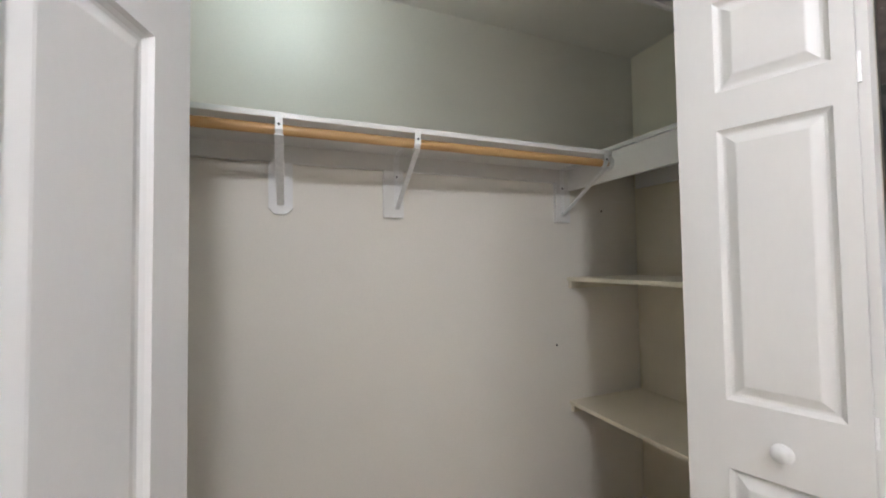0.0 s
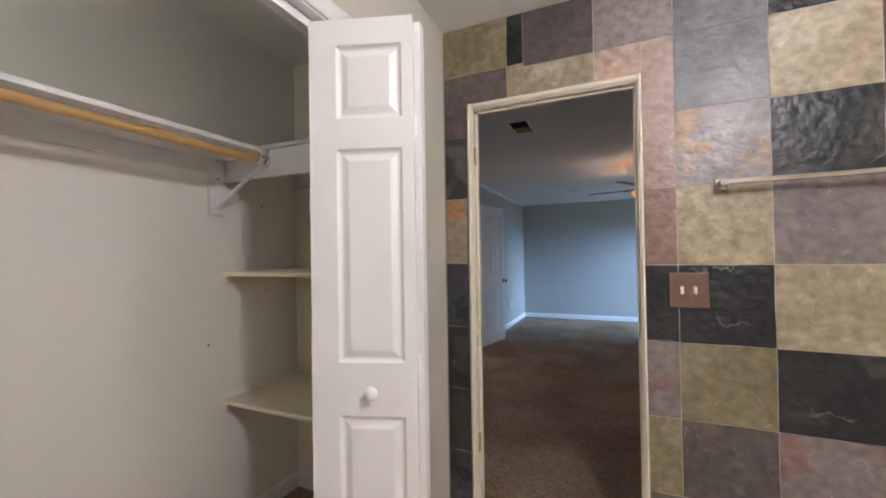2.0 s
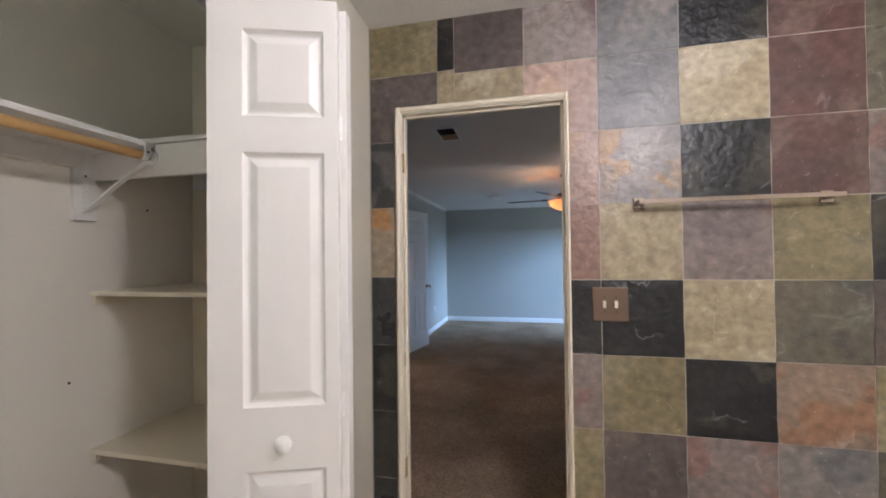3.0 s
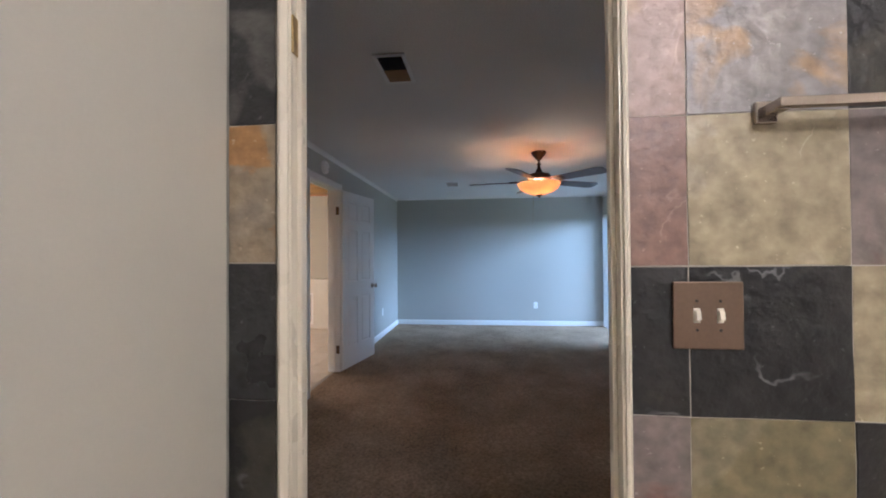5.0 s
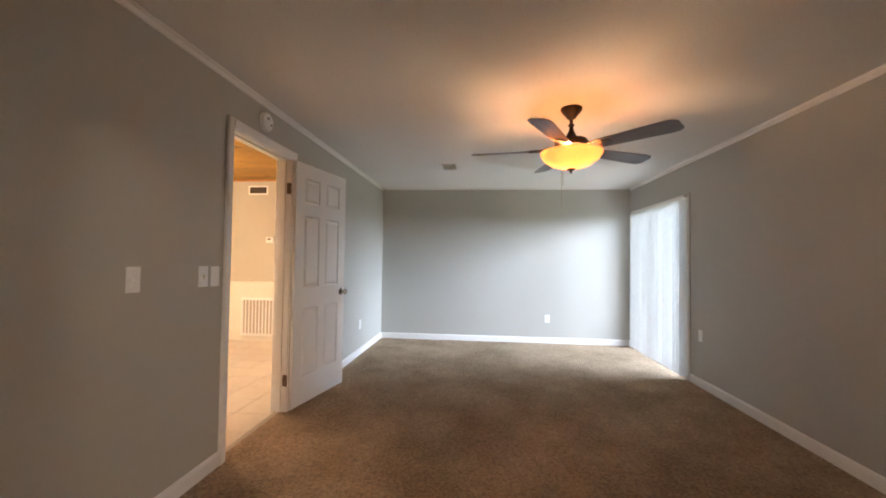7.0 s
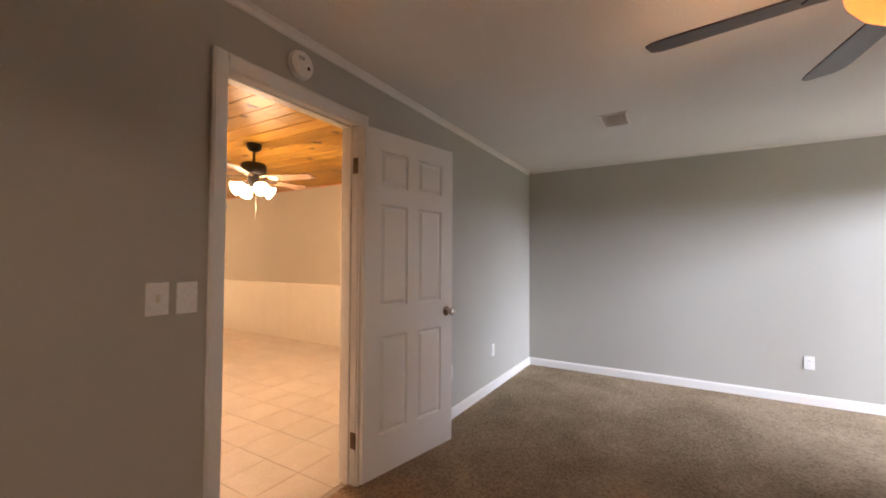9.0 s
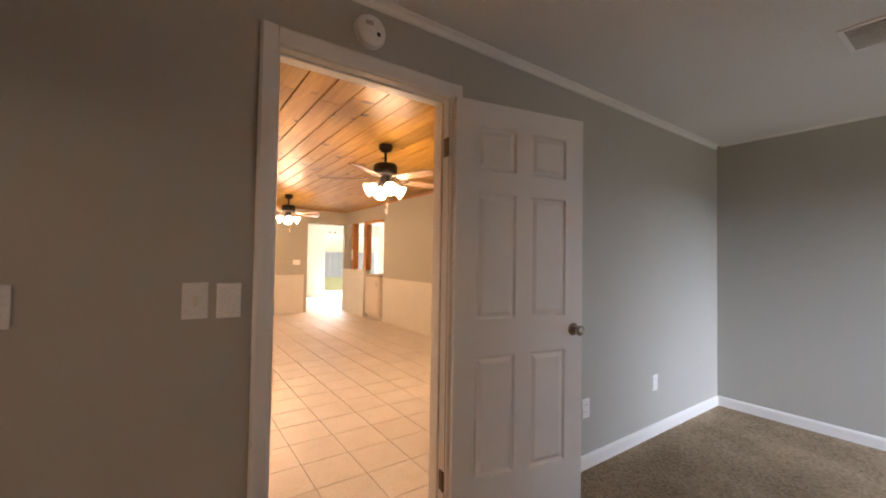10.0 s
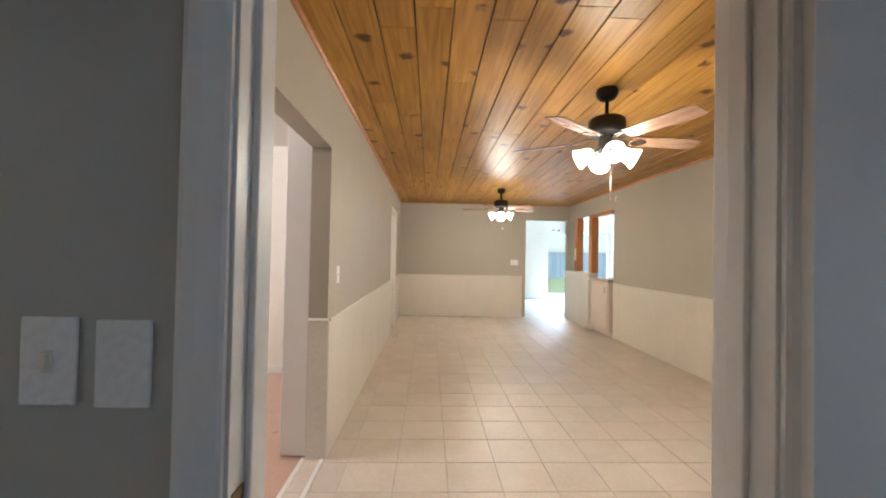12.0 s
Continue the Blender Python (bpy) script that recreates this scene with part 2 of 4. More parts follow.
SLATES = {
    "k": slate("black_slate", (0.009, 0.009, 0.010), (0.022, 0.021, 0.020), (0.050, 0.045, 0.033), 0.35, 0.7, veins=0.7),
    "g": slate("grey_slate", (0.17, 0.165, 0.16), (0.12, 0.12, 0.125), (0.22, 0.20, 0.18), 0.42, 0.3),
    "l": slate("pale_grey_slate", (0.30, 0.27, 0.25), (0.23, 0.22, 0.22), (0.38, 0.24, 0.12), 0.4, 0.5),
    "t": slate("tan_slate", (0.34, 0.285, 0.18), (0.27, 0.225, 0.14), (0.40, 0.35, 0.25), 0.45, 0.4),
    "o": slate("olive_slate", (0.215, 0.18, 0.095), (0.165, 0.14, 0.075), (0.24, 0.21, 0.13), 0.42, 0.35),
    "r": slate("maroon_slate", (0.105, 0.052, 0.042), (0.075, 0.046, 0.04), (0.14, 0.09, 0.072), 0.42, 0.35),
    "p": slate("pink_slate", (0.38, 0.27, 0.22), (0.33, 0.25, 0.21), (0.42, 0.30, 0.20), 0.45, 0.4),
    "m": slate("mauve_slate", (0.17, 0.14, 0.13), (0.21, 0.17, 0.15), (0.19, 0.11, 0.09), 0.42, 0.4),
    "b": slate("brown_slate", (0.105, 0.083, 0.075), (0.075, 0.064, 0.06), (0.135, 0.105, 0.085), 0.4, 0.4),
    "u": slate("rust_slate", (0.24, 0.175, 0.125), (0.18, 0.14, 0.105), (0.22, 0.115, 0.06), 0.42, 0.5),
    "d": slate("dark_green_slate", (0.085, 0.08, 0.06), (0.12, 0.105, 0.07), (0.055, 0.055, 0.05), 0.4, 0.5),
    "x": slate("flaked_red_slate", (0.21, 0.18, 0.165), (0.25, 0.21, 0.19), (0.075, 0.036, 0.032), 0.42, 0.5, 3.0),
    "n": slate("ochre_slate", (0.33, 0.26, 0.17), (0.27, 0.23, 0.18), (0.40, 0.20, 0.06), 0.42, 0.5, 10.0),
    "e": slate("charcoal_slate", (0.040, 0.040, 0.039), (0.026, 0.026, 0.027), (0.11, 0.105, 0.095), 0.32, 0.85, veins=0.5),
    "y": slate("half_flaked_slate", (0.25, 0.155, 0.12), (0.20, 0.12, 0.095), (0.20, 0.18, 0.165), 0.42, 0.4, 3.0),
}


# ---- mesh helpers ----
def box(bm, a, b, bevel=0.0):
    """An axis-aligned box between the corners a and b, its edges eased."""
    r = bmesh.ops.create_cube(bm, size=1)
    c, s = (Vector(a) + Vector(b)) / 2, Vector(b) - Vector(a)
    for v in r["verts"]:
        v.co = Vector((v.co.x * s.x, v.co.y * s.y, v.co.z * s.z)) + c
    if bevel:
        bmesh.ops.bevel(bm, geom=list({e for v in r["verts"] for e in v.link_edges}), offset=bevel, segments=2, affect="EDGES", profile=0.5)
    return r["verts"]


def rod(bm, a, b, r, seg=16, r2=None):
    """A round bar from a to b."""
    a, b = Vector(a), Vector(b)
    m = Matrix.Translation((a + b) / 2) @ (b - a).to_track_quat("Z", "Y").to_matrix().to_4x4()
    bmesh.ops.create_cone(bm, cap_ends=True, segments=seg, radius1=r, radius2=r if r2 is None else r2, depth=(b - a).length, matrix=m)


def lathe(bm, profile, seg=32, m=Matrix()):
    """Turn a profile of (radius, height) about z."""
    rings = []
    for r, z in profile:
        rings.append([bm.verts.new(m @ Vector((r * math.cos(2 * math.pi * k / seg), r * math.sin(2 * math.pi * k / seg), z))) for k in range(seg)] if r > 1e-6 else [bm.verts.new(m @ Vector((0, 0, z)))])
    for p, q in zip(rings, rings[1:]):
        for k in range(seg):
            j = (k + 1) % seg
            f = [p[k % len(p)], p[j % len(p)], q[j % len(q)], q[k % len(q)]]
            f = [v for i, v in enumerate(f) if v not in f[:i]]
            if len(f) > 2:
                bm.faces.new(f)


def sweep(bm, outline, a, b, across, up):
    """A moulding: a closed outline of (across, up) drawn straight from a to b."""
    a, b, u, w = Vector(a), Vector(b), Vector(across), Vector(up)
    rings = [[bm.verts.new(p + u * x + w * y) for x, y in outline] for p in (a, b)]
    k = len(outline)
    for i in range(k):
        bm.faces.new((rings[0][i], rings[0][(i + 1) % k], rings[1][(i + 1) % k], rings[1][i]))
    bm.faces.new(rings[0][::-1]), bm.faces.new(rings[1])


def finish(bm, smooth=None):
    bmesh.ops.recalc_face_normals(bm, faces=bm.faces)
    me = bpy.data.meshes.new("mesh")
    if smooth:
        for f in bm.faces:
            f.smooth = True
        for e in bm.edges:
            if len(e.link_faces) == 2 and e.calc_face_angle() > radians(smooth):
                e.smooth = False
    bm.to_mesh(me)
    bm.free()
    return me


def part(name, bm, material, parent=None, label="", smooth=None, m=None):
    """Link a bmesh as one mesh object under a thing or a part."""
    me = finish(bm, smooth)
    me.materials.append(material)
    ob = new(name, me)
    if parent is not None:
        ob.parent = parent
    if m is not None:
        ob.matrix_basis = m
    return tagged(ob, label)


def thing(name, m, label, category, group=""):
    ob = new(name)
    ob.empty_display_size = 0.1
    ob.matrix_basis = m
    return tagged(ob, label, category, group)


def structure(name, boxes, material, label="", bevel=0.0):
    bm = bmesh.new()
    for a, b in boxes:
        box(bm, a, b, bevel)
    return tagged(part(name, bm, material), label or name.replace("_", " "), name.split("_")[0], kind="structure")


def wall(name, axis, lo, hi, u0, u1, z1, material, openings=(), label="", z0=0.0):
    """A wall between lo and hi on its axis, from u0 to u1 along it, with (u0, u1, bottom, top) openings through it."""
    boxes, u = [], u0

    def add(a, b, c, d):
        if b - a > 1e-4 and d - c > 1e-4:
            boxes.append(((lo, a, c), (hi, b, d)) if axis == "x" else ((a, lo, c), (b, hi, d)))
    for a, b, c, d in sorted(openings):
        add(u, a, z0, z1), add(a, b, z0, c), add(a, b, d, z1)
        u = b
    add(u, u1, z0, z1)
    return structure(name, boxes, material, label)


# ---- large structure ----
SLATE_X, FRONT_Y, BACK_Y = 1.948, 0.447, 1.375
BED_W, BED_E, BED_S, BED_N, BED_H = 2.025, 8.337, -2.31, 1.445, 2.345
LIV_W, LIV_E, LIV_S, LIV_N, LIV_H = 4.2, 7.8, 1.565, 9.128, 2.385
D1A, D1B, D1H = -0.441, 0.288, 2.046
D2A, D2B, D2H = 4.563, 5.316, 2.03

wall("wall_slate_backing", "x", 1.957, BED_W, -2.5, LIV_S, 2.6, WALL_GREY, [(D1A - 0.02, D1B + 0.02, 0, D1H + 0.02)], "wall between bathroom and bedroom")
wall("wall_closet_front", "y", FRONT_Y, 0.547, -1.7, 1.944, 2.6, FRONT_PAINT, [(-0.21, 1.17, 0, 2.07)], "off-white wall with the closet opening")
wall("wall_closet_back", "y", BACK_Y, LIV_S, -1.1, 1.957, 2.6, CLOSET_PAINT, (), "off-white back wall of the closet")
wall("wall_closet_end", "x", 1.86, 1.953, 0.549, BACK_Y - 0.001, 2.6, CLOSET_WARM_BOUNCE, (), "off-white end wall of the closet, tinted by warm bounce light")
wall("wall_closet_west", "x", -1.1, -1.0, 0.549, BACK_Y - 0.001, 2.6, CLOSET_PAINT)
wall("wall_bathroom_west", "x", -1.7, -1.6, -2.5, FRONT_Y - 0.001, 2.6, CLOSET_PAINT)
wall("wall_bathroom_south", "y", -2.6, -2.5, -1.7, BED_W, 2.6, CLOSET_PAINT)
wall("wall_bedroom_north", "y", BED_N, LIV_S, BED_W + 0.001, 8.457, 2.6, WALL_GREY, [(D2A - 0.02, D2B + 0.02, 0, D2H + 0.02)], "grey painted bedroom wall with the door to the living room")
wall("wall_bedroom_east", "x", BED_E, 8.457, -2.43, BED_N - 0.001, 2.6, WALL_GREY, (), "grey painted bedroom end wall")
wall("wall_bedroom_south", "y", -2.43, BED_S, BED_W + 0.001, BED_E - 0.001, 2.6, WALL_GREY, [(6.70, 8.18, 0, 1.96)], "grey painted bedroom wall with the sliding door")
wall("wall_living_west", "x", 4.08, LIV_W, LIV_S + 0.001, LIV_N - 0.001, 2.6, WALL_TAN, [(2.25, 3.37, 0, 1.935), (7.25, 8.02, 0, 2.0)], "greige living room wall with an opening")
wall("wall_living_north", "y", LIV_N, 9.248, 4.08, LIV_E, 2.6, WALL_TAN, [(6.858, 7.75, 0, 2.05)], "greige living room end wall with a doorway")
wall("wall_living_east", "x", LIV_E, 7.92, LIV_S + 0.001, 9.248, 2.6, WALL_TAN, [(7.12, 9.10, 0, 2.06)], "greige living room wall open to the kitchen")
wall("wall_kitchen_half", "x", 7.70, 7.86, 7.86, 9.10, 0.98, WAINSCOT, (), "white half wall under two wooden posts")
wall("wall_side_room_west", "x", 1.4, 1.5, LIV_S + 0.001, 5.2, 2.6, CLOSET_PAINT)
wall("wall_side_room_north", "y", 5.1, 5.2, 1.5, 4.079, 2.6, CLOSET_PAINT)
wall("wall_kitchen_south", "y", 5.4, 5.5, 7.921, 11.6, 2.6, CLOSET_PAINT)
wall("wall_kitchen_east", "x", 11.5, 11.6, 5.501, 12.6, 2.6, CLOSET_PAINT)
wall("wall_back_west", "x", 5.9, 6.0, 9.249, 12.6, 2.6, CLOSET_PAINT)
wall("wall_back_north", "y", 12.6, 12.72, 5.9, 11.6, 2.6, CLOSET_PAINT, [(8.37, 10.3, 0, 2.03)], "white back room wall with a glass door")

structure("ceiling_bathroom", [((-1.6, -2.5, 2.475), (1.956, 0.446, 2.6))], CEILING_PAINT, "white bathroom ceiling")
structure("ceiling_closet", [((-1.0, 0.548, 2.46), (1.859, 1.374, 2.59))], CLOSET_PAINT, "off-white closet ceiling")
structure("ceiling_bedroom", [((BED_W + 0.001, -2.309, BED_H), (BED_E - 0.001, BED_N - 0.001, 2.59))], CEILING_PAINT, "white bedroom ceiling with fine texture")
structure("ceiling_side_room", [((1.5, 1.566, 2.4), (4.079, 5.099, 2.59))], CEILING_PAINT, "white side room ceiling")
structure("ceiling_kitchen", [((7.921, 5.501, 2.4), (11.499, 9.249, 2.59)), ((6.001, 9.249, 2.4), (11.499, 12.599, 2.59))], CEILING_PAINT, "white kitchen ceiling")
structure("ceiling_roof_deck", [((-1.8, -2.7, 2.6), (11.7, 12.8, 2.72))], CONCRETE, "flat roof deck")

structure("floor_bedroom_carpet", [((1.99, -2.42, -0.1), (BED_E + 0.05, BED_N + 0.05, 0.0))], CARPET, "brown cut-pile bedroom carpet")
structure("floor_bathroom", [((-1.65, -2.55, -0.1), (1.989, 0.549, -0.004))], FLOOR_TILE, "beige bathroom floor")
structure("floor_closet_carpet", [((-1.05, 0.5495, -0.1), (1.9, 1.40, 0.0))], CARPET, "brown carpet on the closet floor")
structure("floor_side_room", [((1.45, 1.57, -0.1), (4.06, 5.15, -0.004))], PINK_TILE, "terracotta side room floor")

# ---- wooden plank ceiling of the living room ----
def plank_material():
    m = bpy.data.materials.new("knotty_pine")
    m.use_nodes = True
    n, l = m.node_tree.nodes, m.node_tree.links
    b = n["Principled BSDF"]
    geo, tc = n.new("ShaderNodeNewGeometry"), n.new("ShaderNodeTexCoord")
    comb = n.new("ShaderNodeCombineXYZ")
    for k in range(3):
        l.new(geo.outputs["Random Per Island"], comb.inputs[k])
    add = n.new("ShaderNodeVectorMath")
    add.operation = "MULTIPLY_ADD"
    add.inputs[1].default_value = (37, 53, 11)
    l.new(comb.outputs[0], add.inputs[0])
    l.new(tc.outputs["Object"], add.inputs[2])

    def noise_tex(stretch, scale, detail, distortion=0.0):
        mp = n.new("ShaderNodeMapping")
        mp.inputs["Scale"].default_value = stretch
        l.new(add.outputs[0], mp.inputs["Vector"])
        t = n.new("ShaderNodeTexNoise")
        t.inputs["Scale"].default_value, t.inputs["Detail"].default_value, t.inputs["Distortion"].default_value = scale, detail, distortion
        l.new(mp.outputs[0], t.inputs["Vector"])
        return t, mp
    grain, _ = noise_tex((14, 0.7, 1), 3.0, 6, 0.4)
    broad, _ = noise_tex((2.0, 0.5, 1), 2.0, 3)
    ramp = n.new("ShaderNodeValToRGB")
    ramp.color_ramp.elements[0].position, ramp.color_ramp.elements[0].color = 0.3, (0.30, 0.135, 0.020, 1)
    ramp.color_ramp.elements[1].position, ramp.color_ramp.elements[1].color = 0.72, (0.50, 0.275, 0.052, 1)
    l.new(grain.outputs["Fac"], ramp.inputs[0])
    mp = n.new("ShaderNodeMapping")
    mp.inputs["Scale"].default_value = (3.5, 3.9, 0.001)
    l.new(add.outputs[0], mp.inputs["Vector"])
    warp = n.new("ShaderNodeTexVoronoi")
    warp.inputs["Scale"].default_value = 1.0
    l.new(mp.outputs[0], warp.inputs["Vector"])
    wob, _ = noise_tex((9, 9, 1), 2.5, 3)
    s = n.new("ShaderNodeMath")
    s.operation = "MULTIPLY_ADD"
    s.inputs[1].default_value = 0.28
    l.new(wob.outputs["Fac"], s.inputs[0])
    l.new(warp.outputs["Distance"], s.inputs[2])
    knot = n.new("ShaderNodeMapRange")
    knot.inputs[1].default_value, knot.inputs[2].default_value, knot.inputs[3].default_value, knot.inputs[4].default_value = 0.23, 0.33, 0.96, 0.0
    l.new(s.outputs[0], knot.inputs[0])
    x = n.new("ShaderNodeMix")
    x.data_type = "RGBA"
    x.inputs[7].default_value = (0.07, 0.02, 0.005, 1)
    l.new(knot.outputs[0], x.inputs[0])
    l.new(ramp.outputs[0], x.inputs[6])
    hsv = n.new("ShaderNodeHueSaturation")
    v = n.new("ShaderNodeMapRange")
    v.inputs[3].default_value, v.inputs[4].default_value = 0.84, 1.16
    l.new(geo.outputs["Random Per Island"], v.inputs[0])
    l.new(v.outputs[0], hsv.inputs["Value"])
    l.new(x.outputs[2], hsv.inputs["Color"])
    l.new(hsv.outputs[0], b.inputs["Base Color"])
    b.inputs["Roughness"].default_value = 0.42
    b.inputs["Specular IOR Level"].default_value = 0.22
    bp = n.new("ShaderNodeBump")
    bp.inputs["Strength"].default_value, bp.inputs["Distance"].default_value = 0.12, 0.003
    l.new(grain.outputs["Fac"], bp.inputs["Height"])
    l.new(bp.outputs[0], b.inputs["Normal"])
    return m


PINE = plank_material()


def plank_ceiling():
    rng = random.Random(4)
    verts, faces = [], []
    w, u, z = 0.178, 0.003, LIV_H

    def plank(x0, x1, y0, y1):
        k = len(verts)
        for zz, e in ((z + 0.02, 0.0), (z + 0.006, 0.0), (z, u)):
            verts.extend([(x0 + e, y0 + e * 0.5, zz), (x1 - e, y0 + e * 0.5, zz), (x1 - e, y1 - e * 0.5, zz), (x0 + e, y1 - e * 0.5, zz)])
        faces.append((k + 8, k + 11, k + 10, k + 9))
        for r in (0, 4):
            for i in range(4):
                j = (i + 1) % 4
                faces.append((k + r + i, k + r + 4 + i, k + r + 4 + j, k + r + j))
    x = LIV_W + 0.01 - 0.005
    while x < LIV_E:
        y = LIV_S - rng.uniform(0.2, 1.6)
        while y < LIV_N:
            n = rng.choice((1.22, 1.83, 2.44, 1.6))
            a, b = max(y, LIV_S + 0.002), min(y + n - 0.002, LIV_N - 0.002)
            if b - a > 0.03:
                plank(x, min(x + w - 0.0045, LIV_E - 0.002), a, b)
            y += n
        x += w
    me = bpy.data.meshes.new("planks")
    me.from_pydata(verts, [], faces)
    me.materials.append(PINE)
    ob = new("ceiling_living_planks", me)
    tagged(ob, "varnished knotty pine plank ceiling of the living room", "ceiling", kind="structure")


plank_ceiling()
structure("ceiling_living_deck", [((LIV_W, LIV_S, LIV_H + 0.012), (LIV_E, LIV_N, 2.59))], BLACK_METAL, "dark backing above the pine planks")

# ---- trim ----
BASE = [(0, 0), (0.013, 0), (0.013, 0.066), (0.009, 0.078), (0.004, 0.084), (0, 0.085)]
CROWN = [(0, 0), (0.028, 0), (0.028, -0.006), (0.016, -0.016), (0.010, -0.034), (0.004, -0.040), (0, -0.040)]
QUARTER = [(0, 0), (0.022, 0), (0.020, -0.010), (0.012, -0.019), (0, -0.022)]
CASING = [(0, 0), (0.062, 0), (0.062, 0.012), (0.052, 0.018), (0.034, 0.016), (0.018, 0.013), (0.006, 0.011), (0, 0.008)]


def run(name, outline, a, b, across, up, material=TRIM, label=""):
    bm = bmesh.new()
    sweep(bm, outline, a, b, across, up)
    return tagged(part(name, bm, material), label or "white painted " + name, name, kind="structure")


Z = (0, 0, 1)
e = 0.0006
run("baseboard", BASE, (BED_W + e, BED_N - e, 0), (D2A - 0.067, BED_N - e, 0), (0, -1, 0), Z)
run("baseboard", BASE, (D2B + 0.067, BED_N - e, 0), (BED_E - 0.014, BED_N - e, 0), (0, -1, 0), Z)
run("baseboard", BASE, (BED_E - e, BED_N - e, 0), (BED_E - e, BED_S + e, 0), (-1, 0, 0), Z)
run("baseboard", BASE, (BED_W + e, BED_S + e, 0), (6.64, BED_S + e, 0), (0, 1, 0), Z)
run("baseboard", BASE, (8.24, BED_S + e, 0), (BED_E - 0.014, BED_S + e, 0), (0, 1, 0), Z)
run("baseboard", BASE, (-0.99, BACK_Y - e, 0), (1.846, BACK_Y - e, 0), (0, -1, 0), Z)
run("baseboard", BASE, (1.86 - e, BACK_Y - e, 0), (1.86 - e, 0.55, 0), (-1, 0, 0), Z)
run("baseboard", BASE, (6.0, 12.6 - e, 0), (8.3, 12.6 - e, 0), (0, -1, 0), Z)
run("crown_trim", CROWN, (BED_W + e, BED_N - e, BED_H - e), (BED_E - 0.03, BED_N - e, BED_H - e), (0, -1, 0), Z, label="narrow white trim along the ceiling")
run("crown_trim", CROWN, (BED_W + e, BED_S + e, BED_H - e), (BED_E - 0.03, BED_S + e, BED_H - e), (0, 1, 0), Z, label="narrow white trim along the ceiling")
run("crown_trim", [(x * 0.5, y * 0.45) for x, y in CROWN], (BED_E - e, BED_N - 0.03, BED_H - e), (BED_E - e, BED_S + 0.03, BED_H - e), (-1, 0, 0), Z, label="thin caulked ceiling edge")
for a, b, across in (((LIV_W + e, LIV_S + e), (LIV_W + e, LIV_N - e), (1, 0, 0)), ((LIV_E - e, LIV_S + e), (LIV_E - e, LIV_N - e), (-1, 0, 0)), ((LIV_W + 0.02, LIV_N - e), (LIV_E - 0.02, LIV_N - e), (0, -1, 0))):
    run("ceiling_trim", QUARTER, (*a, LIV_H - 0.001), (*b, LIV_H - 0.001), across, Z, POST_WOOD, "stained wooden quarter-round at the plank ceiling")


def wainscot(name, axis, at, side, u0, u1, top=0.85):
    """White boards up to chair-rail height, each a piece, with a cap."""
    root = new(name)
    tagged(root, "white painted board wainscot with a cap rail", "wainscot", kind="structure")
    n = max(1, round((u1 - u0) / 0.2))
    w = (u1 - u0) / n
    bm = bmesh.new()
    if axis == "x":
        box(bm, (min(0, side * 0.009), 0.0003, 0), (max(0, side * 0.009), w - 0.0003, top), 0.0006)
    else:
        box(bm, (0.0003, min(0, side * 0.009), 0), (w - 0.0003, max(0, side * 0.009), top), 0.0006)
    me = finish(bm)
    me.materials.append(WAINSCOT)
    for k in range(n):
        ob = new("board", me)
        ob.parent = root
        ob.location = (at + side * 0.0006, u0 + k * w, 0.0) if axis == "x" else (u0 + k * w, at + side * 0.0006, 0.0)
    cap = [(0, 0), (0.018, 0), (0.02, 0.006), (0.016, 0.014), (0.008, 0.018), (0, 0.018)]
    bm = bmesh.new()
    if axis == "x":
        sweep(bm, cap, (at + side * 0.0006, u0, top), (at + side * 0.0006, u1, top), (side, 0, 0), Z)
    else:
        sweep(bm, cap, (u0, at + side * 0.0006, top), (u1, at + side * 0.0006, top), (0, side, 0), Z)
    part("cap_rail", bm, WAINSCOT, root)


wainscot("wainscot_west", "x", LIV_W, 1, 3.372, 7.18)
wainscot("wainscot_west_end", "x", LIV_W, 1, 8.09, 9.116)
wainscot("wainscot_north", "y", LIV_N, -1, 4.212, 6.79)
wainscot("wainscot_east", "x", LIV_E, -1, LIV_S + 0.01, 7.118, 0.86)
wainscot("wainscot_return", "y", 3.37, -1, 4.085, 4.208)


